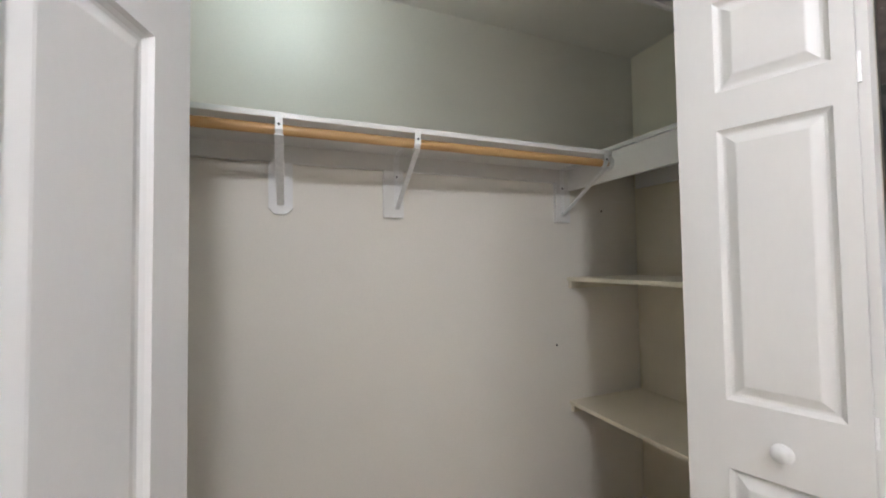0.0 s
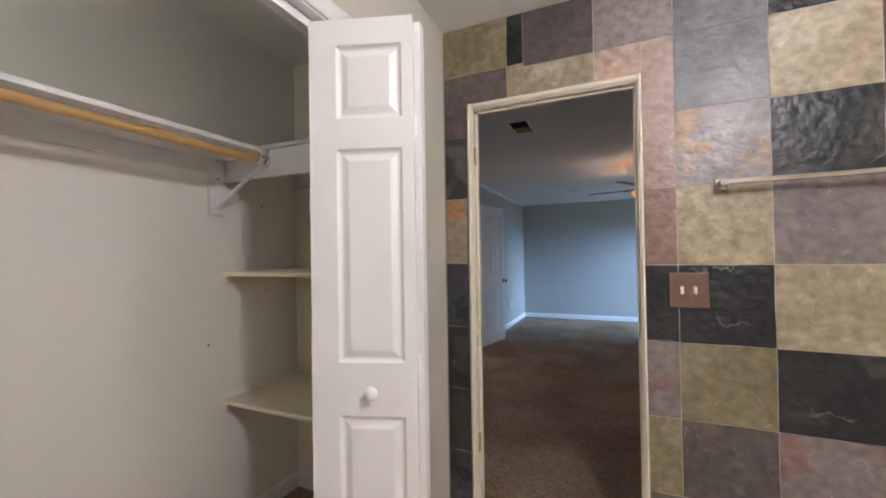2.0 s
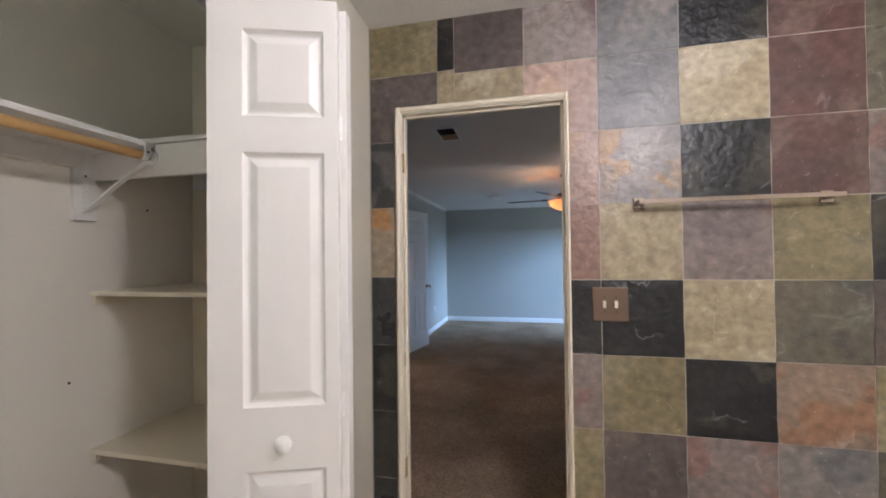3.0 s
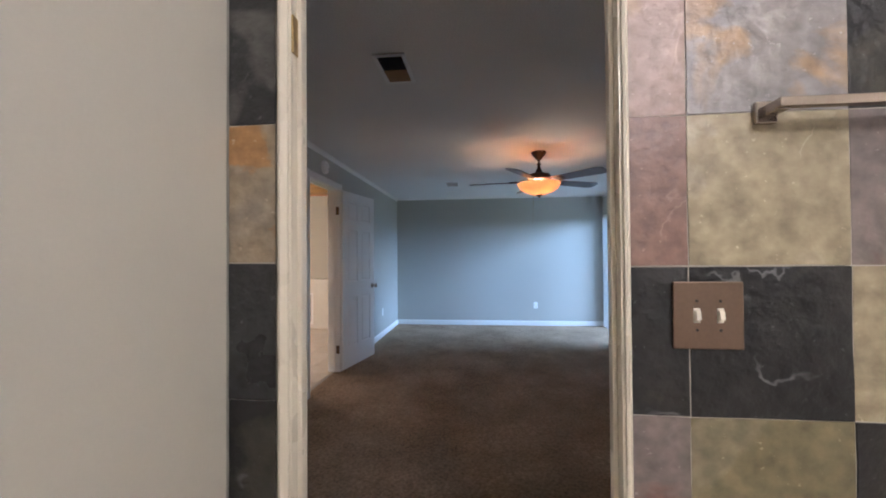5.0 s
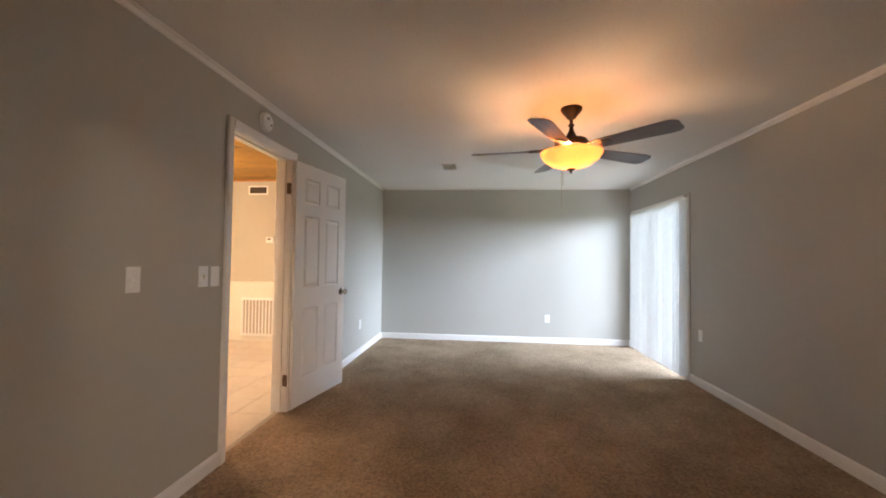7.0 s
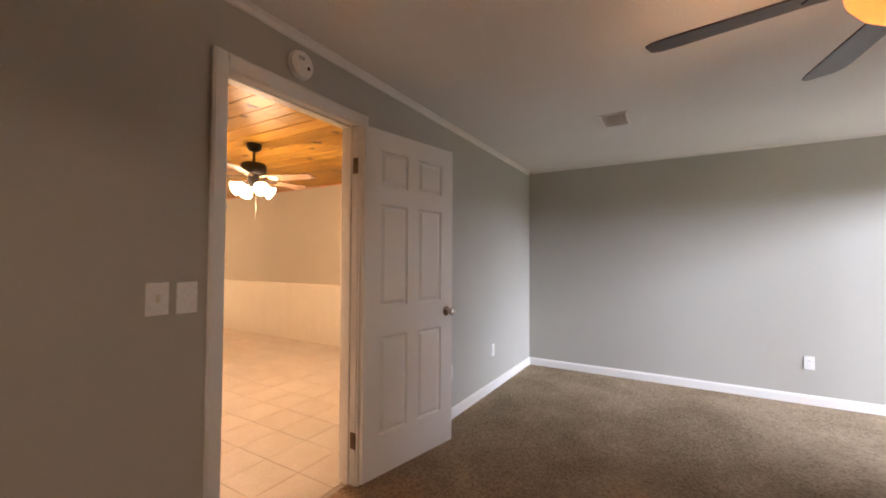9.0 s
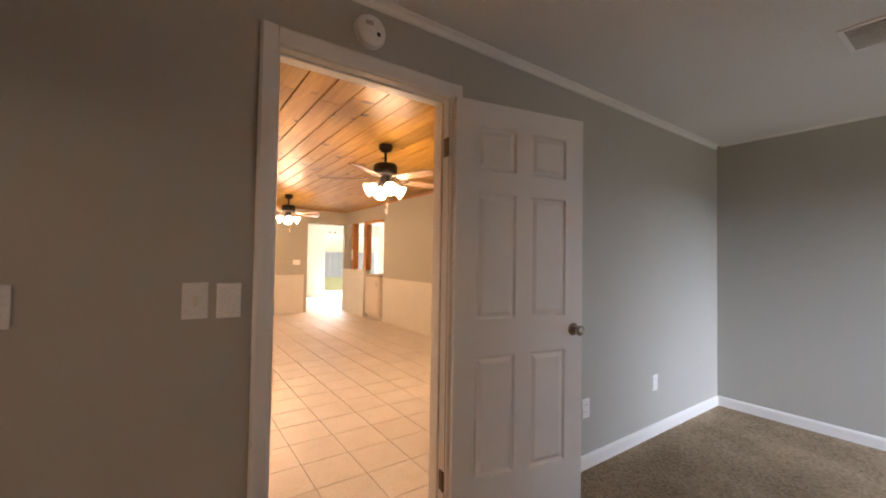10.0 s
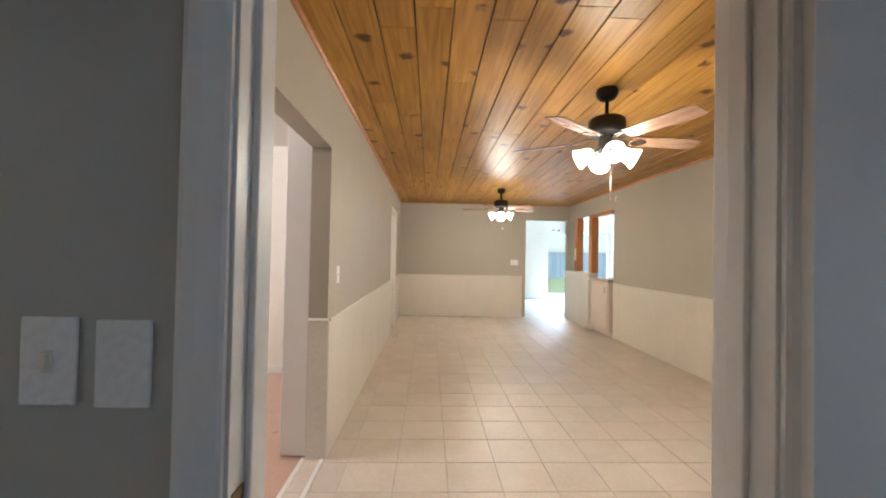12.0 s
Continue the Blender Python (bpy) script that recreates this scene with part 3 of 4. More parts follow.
def door_frame(name, axis, at0, at1, u0, u1, h, sides, stop, label, casing=CASING, material=TRIM, first=None):
    """Jamb lining, stop and casings of a doorway in a wall between at0 and at1."""
    root = new(name)
    tagged(root, label, "door frame", kind="structure")

    def pt(u, v, z):
        return (v, u, z) if axis == "x" else (u, v, z)

    def put(nm, a, b, bevel=0.0015):
        bm = bmesh.new()
        lo, hi = [min(p) for p in zip(pt(*a), pt(*b))], [max(p) for p in zip(pt(*a), pt(*b))]
        box(bm, lo, hi, bevel)
        part(nm, bm, material, root)
    put("jamb", (u0 - 0.019, at0 - 0.001, 0), (u0, at1 + 0.001, h + 0.019))
    put("jamb", (u1, at0 - 0.001, 0), (u1 + 0.019, at1 + 0.001, h + 0.019))
    put("head_jamb", (u0, at0 - 0.001, h), (u1, at1 + 0.001, h + 0.019))
    s0, s1 = stop
    put("stop", (u0, s0, 0), (u0 + 0.011, s1, h - 0.011), 0.003)
    put("stop", (u1 - 0.011, s0, 0), (u1, s1, h - 0.011), 0.003)
    put("head_stop", (u0 + 0.011, s0, h - 0.011), (u1 - 0.011, s1, h), 0.003)
    w = max(p[0] for p in casing)
    for at, side in sides:
        up = (side, 0, 0) if axis == "x" else (0, side, 0)
        ax = (0, 1, 0) if axis == "x" else (1, 0, 0)
        neg = tuple(-k for k in ax)
        for u, across, shape in ((u0 - 0.006, neg, first or casing), (u1 + 0.006, ax, casing)):
            bm = bmesh.new()
            sweep(bm, shape, pt(u, at + side * 0.002, 0), pt(u, at + side * 0.002, h + 0.006 + w), across, up)
            part("casing", bm, material, root)
        bm = bmesh.new()
        sweep(bm, casing, pt(u0 - 0.006, at + side * 0.002, h + 0.006), pt(u1 + 0.006, at + side * 0.002, h + 0.006), Z, up)
        part("head_casing", bm, material, root)
    return root


NARROW = [(0, 0), (0.024, 0), (0.024, 0.006), (0.020, 0.012), (0.013, 0.015), (0.006, 0.012), (0, 0.006)]
bath_frame = door_frame("door_frame_bathroom", "x", SLATE_X - 0.002, BED_W, D1A, D1B, D1H, [(SLATE_X - 0.003, -1)], (1.972, 1.998), "cream painted door frame set in slate tiles, without its door", NARROW, CREAM, first=[(0, 0), (0.012, 0), (0.012, 0.004), (0.006, 0.009), (0, 0.006)])
bed_frame = door_frame("door_frame_bedroom", "y", BED_N, LIV_S, D2A, D2B, D2H, [(BED_N, -1), (LIV_S, 1)], (1.487, 1.525), "white painted door frame of the bedroom door")
door_frame("door_frame_living", "x", 4.08, LIV_W, 7.27, 8.0, 1.98, [(LIV_W, 1)], (4.10, 4.13), "white painted door frame in the living room")
door_frame("closet_frame", "y", FRONT_Y, 0.547, -0.19, 1.15, 2.05, [(FRONT_Y, -1)], (0.53, 0.545), "white painted closet door frame")


def hinge_leaf(parent, m, material, label):
    bm = bmesh.new()
    box(bm, (-0.016, -0.0015, -0.045), (0.016, 0.0015, 0.045), 0.001)
    leaf = part("hinge", bm, material, parent, label, m=m)
    bm = bmesh.new()
    for k in range(3):
        rod(bm, (0.017, -0.003, -0.045 + k * 0.03), (0.017, -0.003, -0.0165 + k * 0.03), 0.0055, 12)
    part("knuckle", bm, material, leaf)
    for z in (-0.03, 0.0, 0.03):
        bm = bmesh.new()
        rod(bm, (-0.005, -0.0015, z), (-0.005, -0.0025, z), 0.004, 10)
        part("screw", bm, material, leaf)


for z in (1.82, 0.40):
    hinge_leaf(bath_frame, pose(1.968, D1B - 0.0022, z, 0, 0, 180) @ pose(0, 0, 0, 0, 0, 0), BRASS, "worn brass hinge leaf")
for z in (1.80, 0.25):
    hinge_leaf(bed_frame, pose(D2B - 0.0022, 1.462, z, 0, 0, -90), HINGE_DARK, "aged bronze hinge leaf")
# strike plate in the jamb of the bedroom door
bm = bmesh.new()
box(bm, (D2A + 0.0005, 1.452, 0.885), (D2A + 0.003, 1.484, 0.945), 0.001)
box(bm, (D2A + 0.001, 1.462, 0.90), (D2A + 0.0036, 1.476, 0.93))
part("strike_plate", bm, HINGE_DARK, bed_frame, "dark strike plate")


# ---- doors ----
def raised_panel(w, h, t):
    """A raised panel w by h with moulded edges on both sides, centred on y = 0."""
    bm = bmesh.new()
    prof = [(0, 0.0), (0.004, 0.006), (0.009, 0.0105), (0.014, 0.011), (0.018, 0.0095), (0.033, 0.002), (0.036, 0.0012)]
    for side in (-1, 1):
        rings = []
        for inset, depth in prof:
            y = side * (t / 2 - depth)
            rings.append([bm.verts.new(p) for p in ((inset, y, inset), (w - inset, y, inset), (w - inset, y, h - inset), (inset, y, h - inset))])
        for p, q in zip(rings, rings[1:]):
            for k in range(4):
                bm.faces.new((p[k], p[(k + 1) % 4], q[(k + 1) % 4], q[k]))
        bm.faces.new(rings[-1])
    return bm


def panel_door(root, width, height, t, cols, rows, material):
    """Stiles, rails and raised panels. cols and rows: the (low, high) spans of the panels."""
    xs = [0.0] + [v for c in cols for v in c] + [width]
    zs = [0.0] + [v for r in rows for v in r] + [height]
    bm = bmesh.new()
    for k in range(0, len(xs), 2):
        box(bm, (xs[k], -t / 2, 0), (xs[k + 1], t / 2, height), 0.0)
    for k in range(0, len(zs), 2):
        for c in cols:
            box(bm, (c[0], -t / 2, zs[k]), (c[1], t / 2, zs[k + 1]), 0.0)
    bmesh.ops.remove_doubles(bm, verts=bm.verts, dist=1e-5)
    slab = part("slab", bm, material, root)
    for r in rows:
        for c in cols:
            part("panel", raised_panel(c[1] - c[0], r[1] - r[0], t), material, root, m=pose(c[0], 0, r[0]))
    return slab


def door_knob(root, x, z, t, material, side):
    bm = bmesh.new()
    lathe(bm, [(0, 0), (0.033, 0), (0.033, 0.004), (0.028, 0.009), (0.012, 0.011), (0.011, 0.03), (0.018, 0.036), (0.026, 0.046), (0.027, 0.056), (0.022, 0.064), (0.012, 0.067), (0, 0.067)], 28, pose(x, side * t / 2, z, 90 if side < 0 else -90))
    part("door_knob", bm, material, root, "satin nickel door knob", smooth=40)


bedroom_door = thing("bedroom_door", pose(5.338, 1.425, 0.012, 0, 0, -11.3), "white six-panel door standing wide open", "door")
panel_door(bedroom_door, 0.762, 2.02, 0.035, [(0.115, 0.335), (0.427, 0.647)], [(0.23, 0.80), (0.975, 1.58), (1.69, 1.90)], DOOR_PAINT)
for s in (-1, 1):
    door_knob(bedroom_door, 0.70, 0.90, 0.035, NICKEL, s)
bm = bmesh.new()
box(bm, (0.761, -0.012, 0.872), (0.7635, 0.012, 0.93), 0.001)
part("latch_plate", bm, NICKEL, bedroom_door)

living_door = thing("hall_door", pose(4.12, 7.272, 0.005, 0, 0, 90), "closed white panel door in the living room", "door")
panel_door(living_door, 0.726, 1.97, 0.03, [(0.11, 0.32), (0.41, 0.62)], [(0.2, 0.78), (0.95, 1.54), (1.65, 1.86)], DOOR_PAINT)


def bifold(name, m_lead, m_rear, label, knob_side):
    """Two narrow three-panel leaves folded against each other."""
    root = thing(name, pose(0, 0, 0), label, "closet door", "bifold closet doors")
    leaves = []
    for m, cols in ((m_lead, (0.08, 0.272)), (m_rear, (0.08, 0.272))):
        leaf = new("leaf")
        leaf.parent = root
        leaf.matrix_basis = m
        leaves.append(leaf)
        panel_door(leaf, 0.305, 2.005, 0.034, [(cols[0], cols[1])], [(0.228, 0.862), (1.014, 1.627), (1.715, 1.928)], DOOR_PAINT)
    bm = bmesh.new()
    lathe(bm, [(0, 0), (0.009, 0), (0.008, 0.01), (0.012, 0.014), (0.019, 0.021), (0.0195, 0.028), (0.014, 0.034), (0, 0.036)], 24, pose(0.178, knob_side * 0.017, 0.935, 90 if knob_side < 0 else -90))
    part("knob", bm, WHITE_PLASTIC, leaves[0], "round white wooden knob", smooth=40)
    for z in (0.25, 1.0, 1.7):
        bm = bmesh.new()
        rod(bm, (0.307, knob_side * -0.019, z - 0.03), (0.307, knob_side * -0.019, z + 0.03), 0.004, 10)
        part("fold_hinge", bm, WHITE_PLASTIC, leaves[0])


def leaf_pose(ax, ay, bx, by):
    return pose(ax, ay, 0.012, 0, 0, math.degrees(math.atan2(by - ay, bx - ax)))


bifold("bifold_door", leaf_pose(1.005, 0.462, 1.105, 0.168), leaf_pose(1.105, 0.468, 1.143, 0.168), "white raised-panel bifold closet door, folded open", -1)
bifold("bifold_door", leaf_pose(-0.058, 0.455, -0.145, 0.165), leaf_pose(-0.125, 0.462, -0.182, 0.165), "white raised-panel bifold closet door, folded open", 1)
bm = bmesh.new()
for a, b in (((-0.18, 0.478, 2.019), (1.14, 0.482, 2.048)), ((-0.18, 0.504, 2.019), (1.14, 0.508, 2.048)), ((-0.18, 0.478, 2.044), (1.14, 0.508, 2.048))):
    box(bm, a, b)
tagged(part("door_track", bm, TRIM), "white metal track above the bifold doors", "door track")

# ---- closet fittings ----
def board(name, a, b, material, label, category, bevel=0.002):
    bm = bmesh.new()
    box(bm, a, b, bevel)
    return tagged(part(name, bm, material), label, category)


board("closet_shelf", (-0.999, 1.062, 1.793), (1.388, 1.374, 1.812), TRIM, "long white painted shelf above the hanging rod", "shelf")
board("shelf_cleat", (-0.999, 1.355, 1.727), (1.40, 1.3745, 1.7925), TRIM, "white painted cleat under the long shelf", "cleat")
board("end_shelf", (1.378, 0.56, 1.8135), (1.8595, 1.374, 1.831), TRIM, "white painted upper shelf at the closet end", "shelf")
board("shelf_fascia", (1.389, 0.56, 1.690), (1.408, 1.354, 1.812), TRIM, "white painted board under the end shelf", "fascia board")
board("end_cleat", (1.841, 0.56, 1.727), (1.8595, 1.354, 1.8125), TRIM, "white painted cleat on the closet end wall", "cleat")
for z in (1.262, 0.655):
    shelf = board("side_shelf", (1.385, 0.56, z - 0.018), (1.8595, 1.374, z), CLOSET_WARM_BOUNCE, "painted shelf across the closet end, tinted by warm bounce light", "shelf")
    tagged(shelf, group="closet end shelves")
    for a, b in (((1.395, 1.355, z - 0.055), (1.859, 1.374, z - 0.019)), ((1.841, 0.56, z - 0.055), (1.859, 1.354, z - 0.019))):
        board("shelf_batten", a, b, CLOSET_WARM_BOUNCE, "narrow batten carrying a closet shelf, tinted by warm bounce light", "batten", 0.0015)

bm = bmesh.new()
rod(bm, (-0.999, 1.082, 1.762), (1.388, 1.082, 1.762), 0.0165, 20)
tagged(part("hanging_rod", bm, ROD_WOOD, smooth=40), "varnished pine hanging rod in the closet", "closet rod")
bm = bmesh.new()
lathe(bm, [(0, 0), (0.03, 0), (0.03, 0.004), (0.022, 0.006), (0.021, 0.014), (0.0175, 0.014), (0.0175, 0.004), (0, 0.004)], 24, pose(1.3885, 1.082, 1.762, 0, -90))
tagged(part("rod_socket", bm, WHITE_PLASTIC, smooth=40), "white socket holding the rod end", "rod socket")


def bracket(x, clipped, lean):
    """A shelf and rod bracket on its backing block."""
    root = thing("shelf_bracket", pose(x, 0, 0), "white painted steel shelf-and-rod bracket on a wooden block", "bracket", "closet brackets")
    bm = bmesh.new()
    c = 0.022 if clipped else 0.001
    out = [(-0.042, 1.727), (0.042, 1.727), (0.042, 1.532 + c), (0.042 - c, 1.532), (-0.042 + c, 1.532), (-0.042, 1.532 + c)]
    sweep(bm, out, (0, 1.3745, 0), (0, 1.355, 0), (1, 0, 0), Z)
    part("backing_block", bm, TRIM, root)
    bm = bmesh.new()
    box(bm, (-0.011 + lean, 1.351, 1.56), (0.011 + lean, 1.3545, 1.79), 0.001)
    box(bm, (-0.011 + lean, 1.062, 1.789), (0.011 + lean, 1.354, 1.7925), 0.001)
    part("strap", bm, WHITE_PLASTIC, root)
    bm = bmesh.new()
    w = 0.009 if not clipped else 0.013
    sweep(bm, [(-w, -0.003), (w, -0.003), (w, 0.003), (-w, 0.003)], (lean, 1.348, 1.568), (lean, 1.062, 1.742), (1, 0, 0), (0, 0.5, 0.86))
    part("strut", bm, WHITE_PLASTIC, root)
    bm = bmesh.new()
    ring = [(lean, 1.082 + 0.019 * math.cos(a), 1.762 + 0.019 * math.sin(a)) for a in [radians(k) for k in range(150, 391, 20)]]
    for p, q in zip(ring, ring[1:]):
        sweep(bm, [(-0.011, -0.0015), (0.011, -0.0015), (0.011, 0.0015), (-0.011, 0.0015)], p, q, (1, 0, 0), ((Vector(q) - Vector(p)).normalized()).cross(Vector((1, 0, 0))))
    box(bm, (-0.011 + lean, 1.058, 1.755), (0.011 + lean, 1.0612, 1.80), 0.0008)
    part("hook", bm, WHITE_PLASTIC, root)
    for p in ((lean, 1.351, 1.575), (lean, 1.351, 1.70), (lean, 1.058, 1.772)):
        bm = bmesh.new()
        rod(bm, p, (p[0], p[1] - 0.003, p[2]), 0.004, 10)
        part("screw", bm, BLACK_METAL, root)


bracket(0.067, True, 0.0)
bracket(0.5, False, 0.012)
bracket(1.36, False, -0.006)
for x, z in ((1.318, 0.93), (1.62, 1.60)):
    bm = bmesh.new()
    lathe(bm, [(0, 0), (0.005, 0), (0.003, 0.004), (0, 0.005)], 10, pose(x, BACK_Y, z, 90))
    tagged(part("wall_screw", bm, BLACK_METAL), "small dark rusty screw in white closet paint", "screw")


def ceiling_dome(name, at, r, label):
    root = thing(name, pose(*at), label, "ceiling light")
    bm = bmesh.new()
    lathe(bm, [(0, 0), (r * 1.05, 0), (r * 1.05, -0.02), (r * 0.98, -0.025), (0, -0.025)], 36)
    part("base", bm, WHITE_PLASTIC, root, smooth=40)
    return root


ceiling_dome("ceiling_light", (0.1, -1.1, 2.475), 0.15, "white round bathroom ceiling light")
ceiling_dome("ceiling_light", (0.95, -0.9, 2.475), 0.15, "white round bathroom ceiling light")
ceiling_dome("ceiling_light", (0.08, 1.02, 2.46), 0.1, "white round closet ceiling light")

# ---- bathroom wall fittings ----
rail = thing("towel_rail", pose(SLATE_X, 0, 1.588), "square brushed nickel towel rail on the slate wall", "towel rail")
bm = bmesh.new()
box(bm, (-0.068, -1.40, -0.009), (-0.05, -0.715, 0.009), 0.0015)
part("bar", bm, NICKEL, rail)
for y in (-0.728, -1.375):
    bm = bmesh.new()
    box(bm, (-0.058, y - 0.011, -0.012), (-0.004, y + 0.011, 0.009), 0.002)
    box(bm, (-0.012, y - 0.021, -0.024), (0.0, y + 0.021, 0.022), 0.003)
    part("post", bm, NICKEL, rail)


def switch(name, m, gangs, plate, toggle, label, w=None, blank=False, h=0.116):
    """A wall plate in the x-z plane of m, facing -y."""
    root = thing(name, m, label, "light switch" if not blank else "wall plate")
    w = w or (0.072 + 0.046 * (gangs - 1))
    bm = bmesh.new()
    box(bm, (-w / 2, -0.006, -h / 2), (w / 2, 0, h / 2), 0.0025)
    part("plate", bm, plate, root)
    for g in range(gangs):
        x = (g - (gangs - 1) / 2) * 0.046
        for z in ((-0.03, 0.03) if not blank else (-0.042, 0.042)):
            bm = bmesh.new()
            rod(bm, (x, -0.006, z), (x, -0.0072, z), 0.003, 10)
            part("screw", bm, DARK if plate is COPPER_PLATE else plate, root)
        if not blank:
            bm = bmesh.new()
            box(bm, (x - 0.0065, -0.0075, -0.015), (x + 0.0065, -0.005, 0.015), 0.0008)
            lever = box(bm, (x - 0.0046, -0.0145, -0.009), (x + 0.0046, -0.006, 0.009))
            bmesh.ops.rotate(bm, verts=lever, cent=(x, -0.006, 0), matrix=Matrix.Rotation(radians(-9), 3, "X"))
            part("toggle", bm, toggle, root, "pale toggle")
    return root


switch("light_switch", pose(SLATE_X, -0.613, 1.172, 0, 0, -90), 2, COPPER_PLATE, IVORY, "bronze double toggle switch plate on slate tiles", w=0.138, h=0.140)

# ---- bedroom fittings ----
switch("light_switch", pose(4.328, BED_N, 1.127), 1, WHITE_PLASTIC, IVORY, "white single toggle switch beside the bedroom door")
switch("blank_plate", pose(4.424, BED_N, 1.124), 1, WHITE_PLASTIC, WHITE_PLASTIC, "blank white wall plate beside the switch", blank=True)
switch("light_switch", pose(3.886, BED_N, 1.131), 1, WHITE_PLASTIC, WHITE_PLASTIC, "white toggle switch on the grey bedroom wall")


def outlet(m, label):
    root = thing("power_outlet", m, label, "power outlet", "bedroom outlets")
    bm = bmesh.new()
    box(bm, (-0.036, -0.006, -0.058), (0.036, 0, 0.058), 0.0025)
    part("plate", bm, WHITE_PLASTIC, root)
    for z in (-0.02, 0.02):
        bm = bmesh.new()
        box(bm, (-0.016, -0.0085, z - 0.013), (0.016, -0.005, z + 0.013), 0.002)
        sock = part("socket", bm, WHITE_PLASTIC, root)
        bm = bmesh.new()
        # thin dark boxes on the face, coloured as the shade in the slots
        for x in (-0.006, 0.006):
            box(bm, (x - 0.001, -0.0088, z - 0.002), (x + 0.001, -0.0084, z + 0.006))
        part("slots", bm, DARK, sock)


outlet(pose(6.385, BED_N, 0.366), "white power outlet beside the open bedroom door")
outlet(pose(7.225, BED_N, 0.385), "white power outlet on the grey bedroom wall")
outlet(pose(BED_E, -1.111, 0.367, 0, 0, -90), "white power outlet on the bedroom end wall")
outlet(pose(6.46, BED_S, 0.51, 0, 0, 180), "white power outlet beside the sliding door")

smoke = thing("smoke_alarm", pose(4.905, BED_N, 2.197), "round white smoke alarm above the door", "smoke alarm")
bm = bmesh.new()
lathe(bm, [(0, 0), (0.068, 0), (0.068, 0.012), (0.064, 0.014), (0.062, 0.028), (0.052, 0.036), (0.02, 0.039), (0, 0.039)], 36, pose(0, 0, 0, 90))
part("body", bm, WHITE_PLASTIC, smoke, smooth=35)
bm = bmesh.new()
lathe(bm, [(0, 0), (0.009, 0), (0.009, 0.003), (0, 0.004)], 16, pose(0.026, -0.036, -0.014, 90))
part("test_button", bm, DARK, smoke, "small dark test button")
bm = bmesh.new()
# raised dark strips paint the shade of the sound holes
for k in range(5):
    box(bm, (-0.03 + 0.007 * k, -0.0392, 0.012), (-0.027 + 0.007 * k, -0.0385, 0.03))
part("sound_slots", bm, DARK, smoke)


def ceiling_register(x0, x1, y0, y1, label, open_half):
    """A ceiling grille with its slats; the return has an open dark half and a brown filter behind the other."""
    root = thing("ceiling_vent", pose(x0, y0, BED_H), label, "ceiling vent")
    w, d = x1 - x0, y1 - y0
    bm = bmesh.new()
    f = 0.022
    for a, b in (((0, 0, -0.009), (w, f, 0)), ((0, d - f, -0.009), (w, d, 0)), ((0, f, -0.009), (f, d - f, 0)), ((w - f, f, -0.009), (w, d - f, 0))):
        box(bm, a, b, 0.002)
    part("frame", bm, WHITE_PLASTIC, root)
    bm = bmesh.new()
    # flat sheet; on the return its dark colour is the shade inside the duct
    box(bm, (f, f, -0.003), (w - f, d - f, -0.001))
    part("backing", bm, DARK if open_half else CEILING_PAINT, root)
    if open_half:
        bm = bmesh.new()
        box(bm, (f + (w - 2 * f) * 0.52, f, -0.006), (w - f, d - f, -0.0035))
        part("filter", bm, CARDBOARD, root, "brown dusty filter")
    n = 7 if open_half else 10
    bm = bmesh.new()
    sweep(bm, [(0, -0.009), (0.003, -0.009), (0.009, -0.002), (0.006, -0.002)], (0, f, 0), (0, d - f, 0), (1, 0, 0), Z)
    me = finish(bm)
    me.materials.append(DARK if open_half else WHITE_PLASTIC)
    for k in range(n):
        ob = new("slat", me)
        ob.parent = root
        ob.location = (f + (w - 2 * f) * (k + 0.4) / n * (0.5 if open_half else 1), 0, -0.0005)


ceiling_register(3.055, 3.395, 0.24, 0.415, "white ceiling return vent with a dark open half", True)
ceiling_register(6.73, 7.03, 0.185, 0.385, "small white ceiling air vent", False)


def fan_blade(length, w0, w1, t=0.006):
    bm = bmesh.new()
    out = [(0, -w0 / 2), (length * 0.85, -w1 / 2), (length * 0.95, -w1 * 0.46), (length, -w1 * 0.3), (length, w1 * 0.3), (length * 0.95, w1 * 0.46), (length * 0.85, w1 / 2), (0, w0 / 2)]
    sweep(bm, out, (0, 0, -t / 2), (0, 0, t / 2), (1, 0, 0), (0, 1, 0))
    return bm


def blades(root, z, r0, r1, w0, w1, angles, tilt, material, iron):
    for a in angles:
        m = pose(0, 0, z, 0, 0, a)
        bl = part("blade", fan_blade(r1 - r0, w0, w1), material, root, m=m @ pose(r0, 0, 0, tilt, 0, 0))
        bm = bmesh.new()
        sweep(bm, [(-0.014, -0.003), (0.014, -0.003), (0.014, 0.003), (-0.014, 0.003)], (-0.12, 0, 0.012), (-0.05, 0, 0.022), (0, 1, 0), Z)
        sweep(bm, [(-0.014, -0.003), (0.014, -0.003), (0.014, 0.003), (-0.014, 0.003)], (-0.05, 0, 0.022), (0.0, 0, 0.008), (0, 1, 0), Z)
        out = [(0.0, -0.02), (0.04, -0.045), (0.085, -0.03), (0.10, 0.0), (0.085, 0.03), (0.04, 0.045), (0.0, 0.02)]
        sweep(bm, out, (0, 0, -0.0085), (0, 0, -0.0035), (1, 0, 0), (0, 1, 0))
        sweep(bm, out, (0, 0, 0.0035), (0, 0, 0.009), (1, 0, 0), (0, 1, 0))
        part("blade_iron", bm, iron, bl)


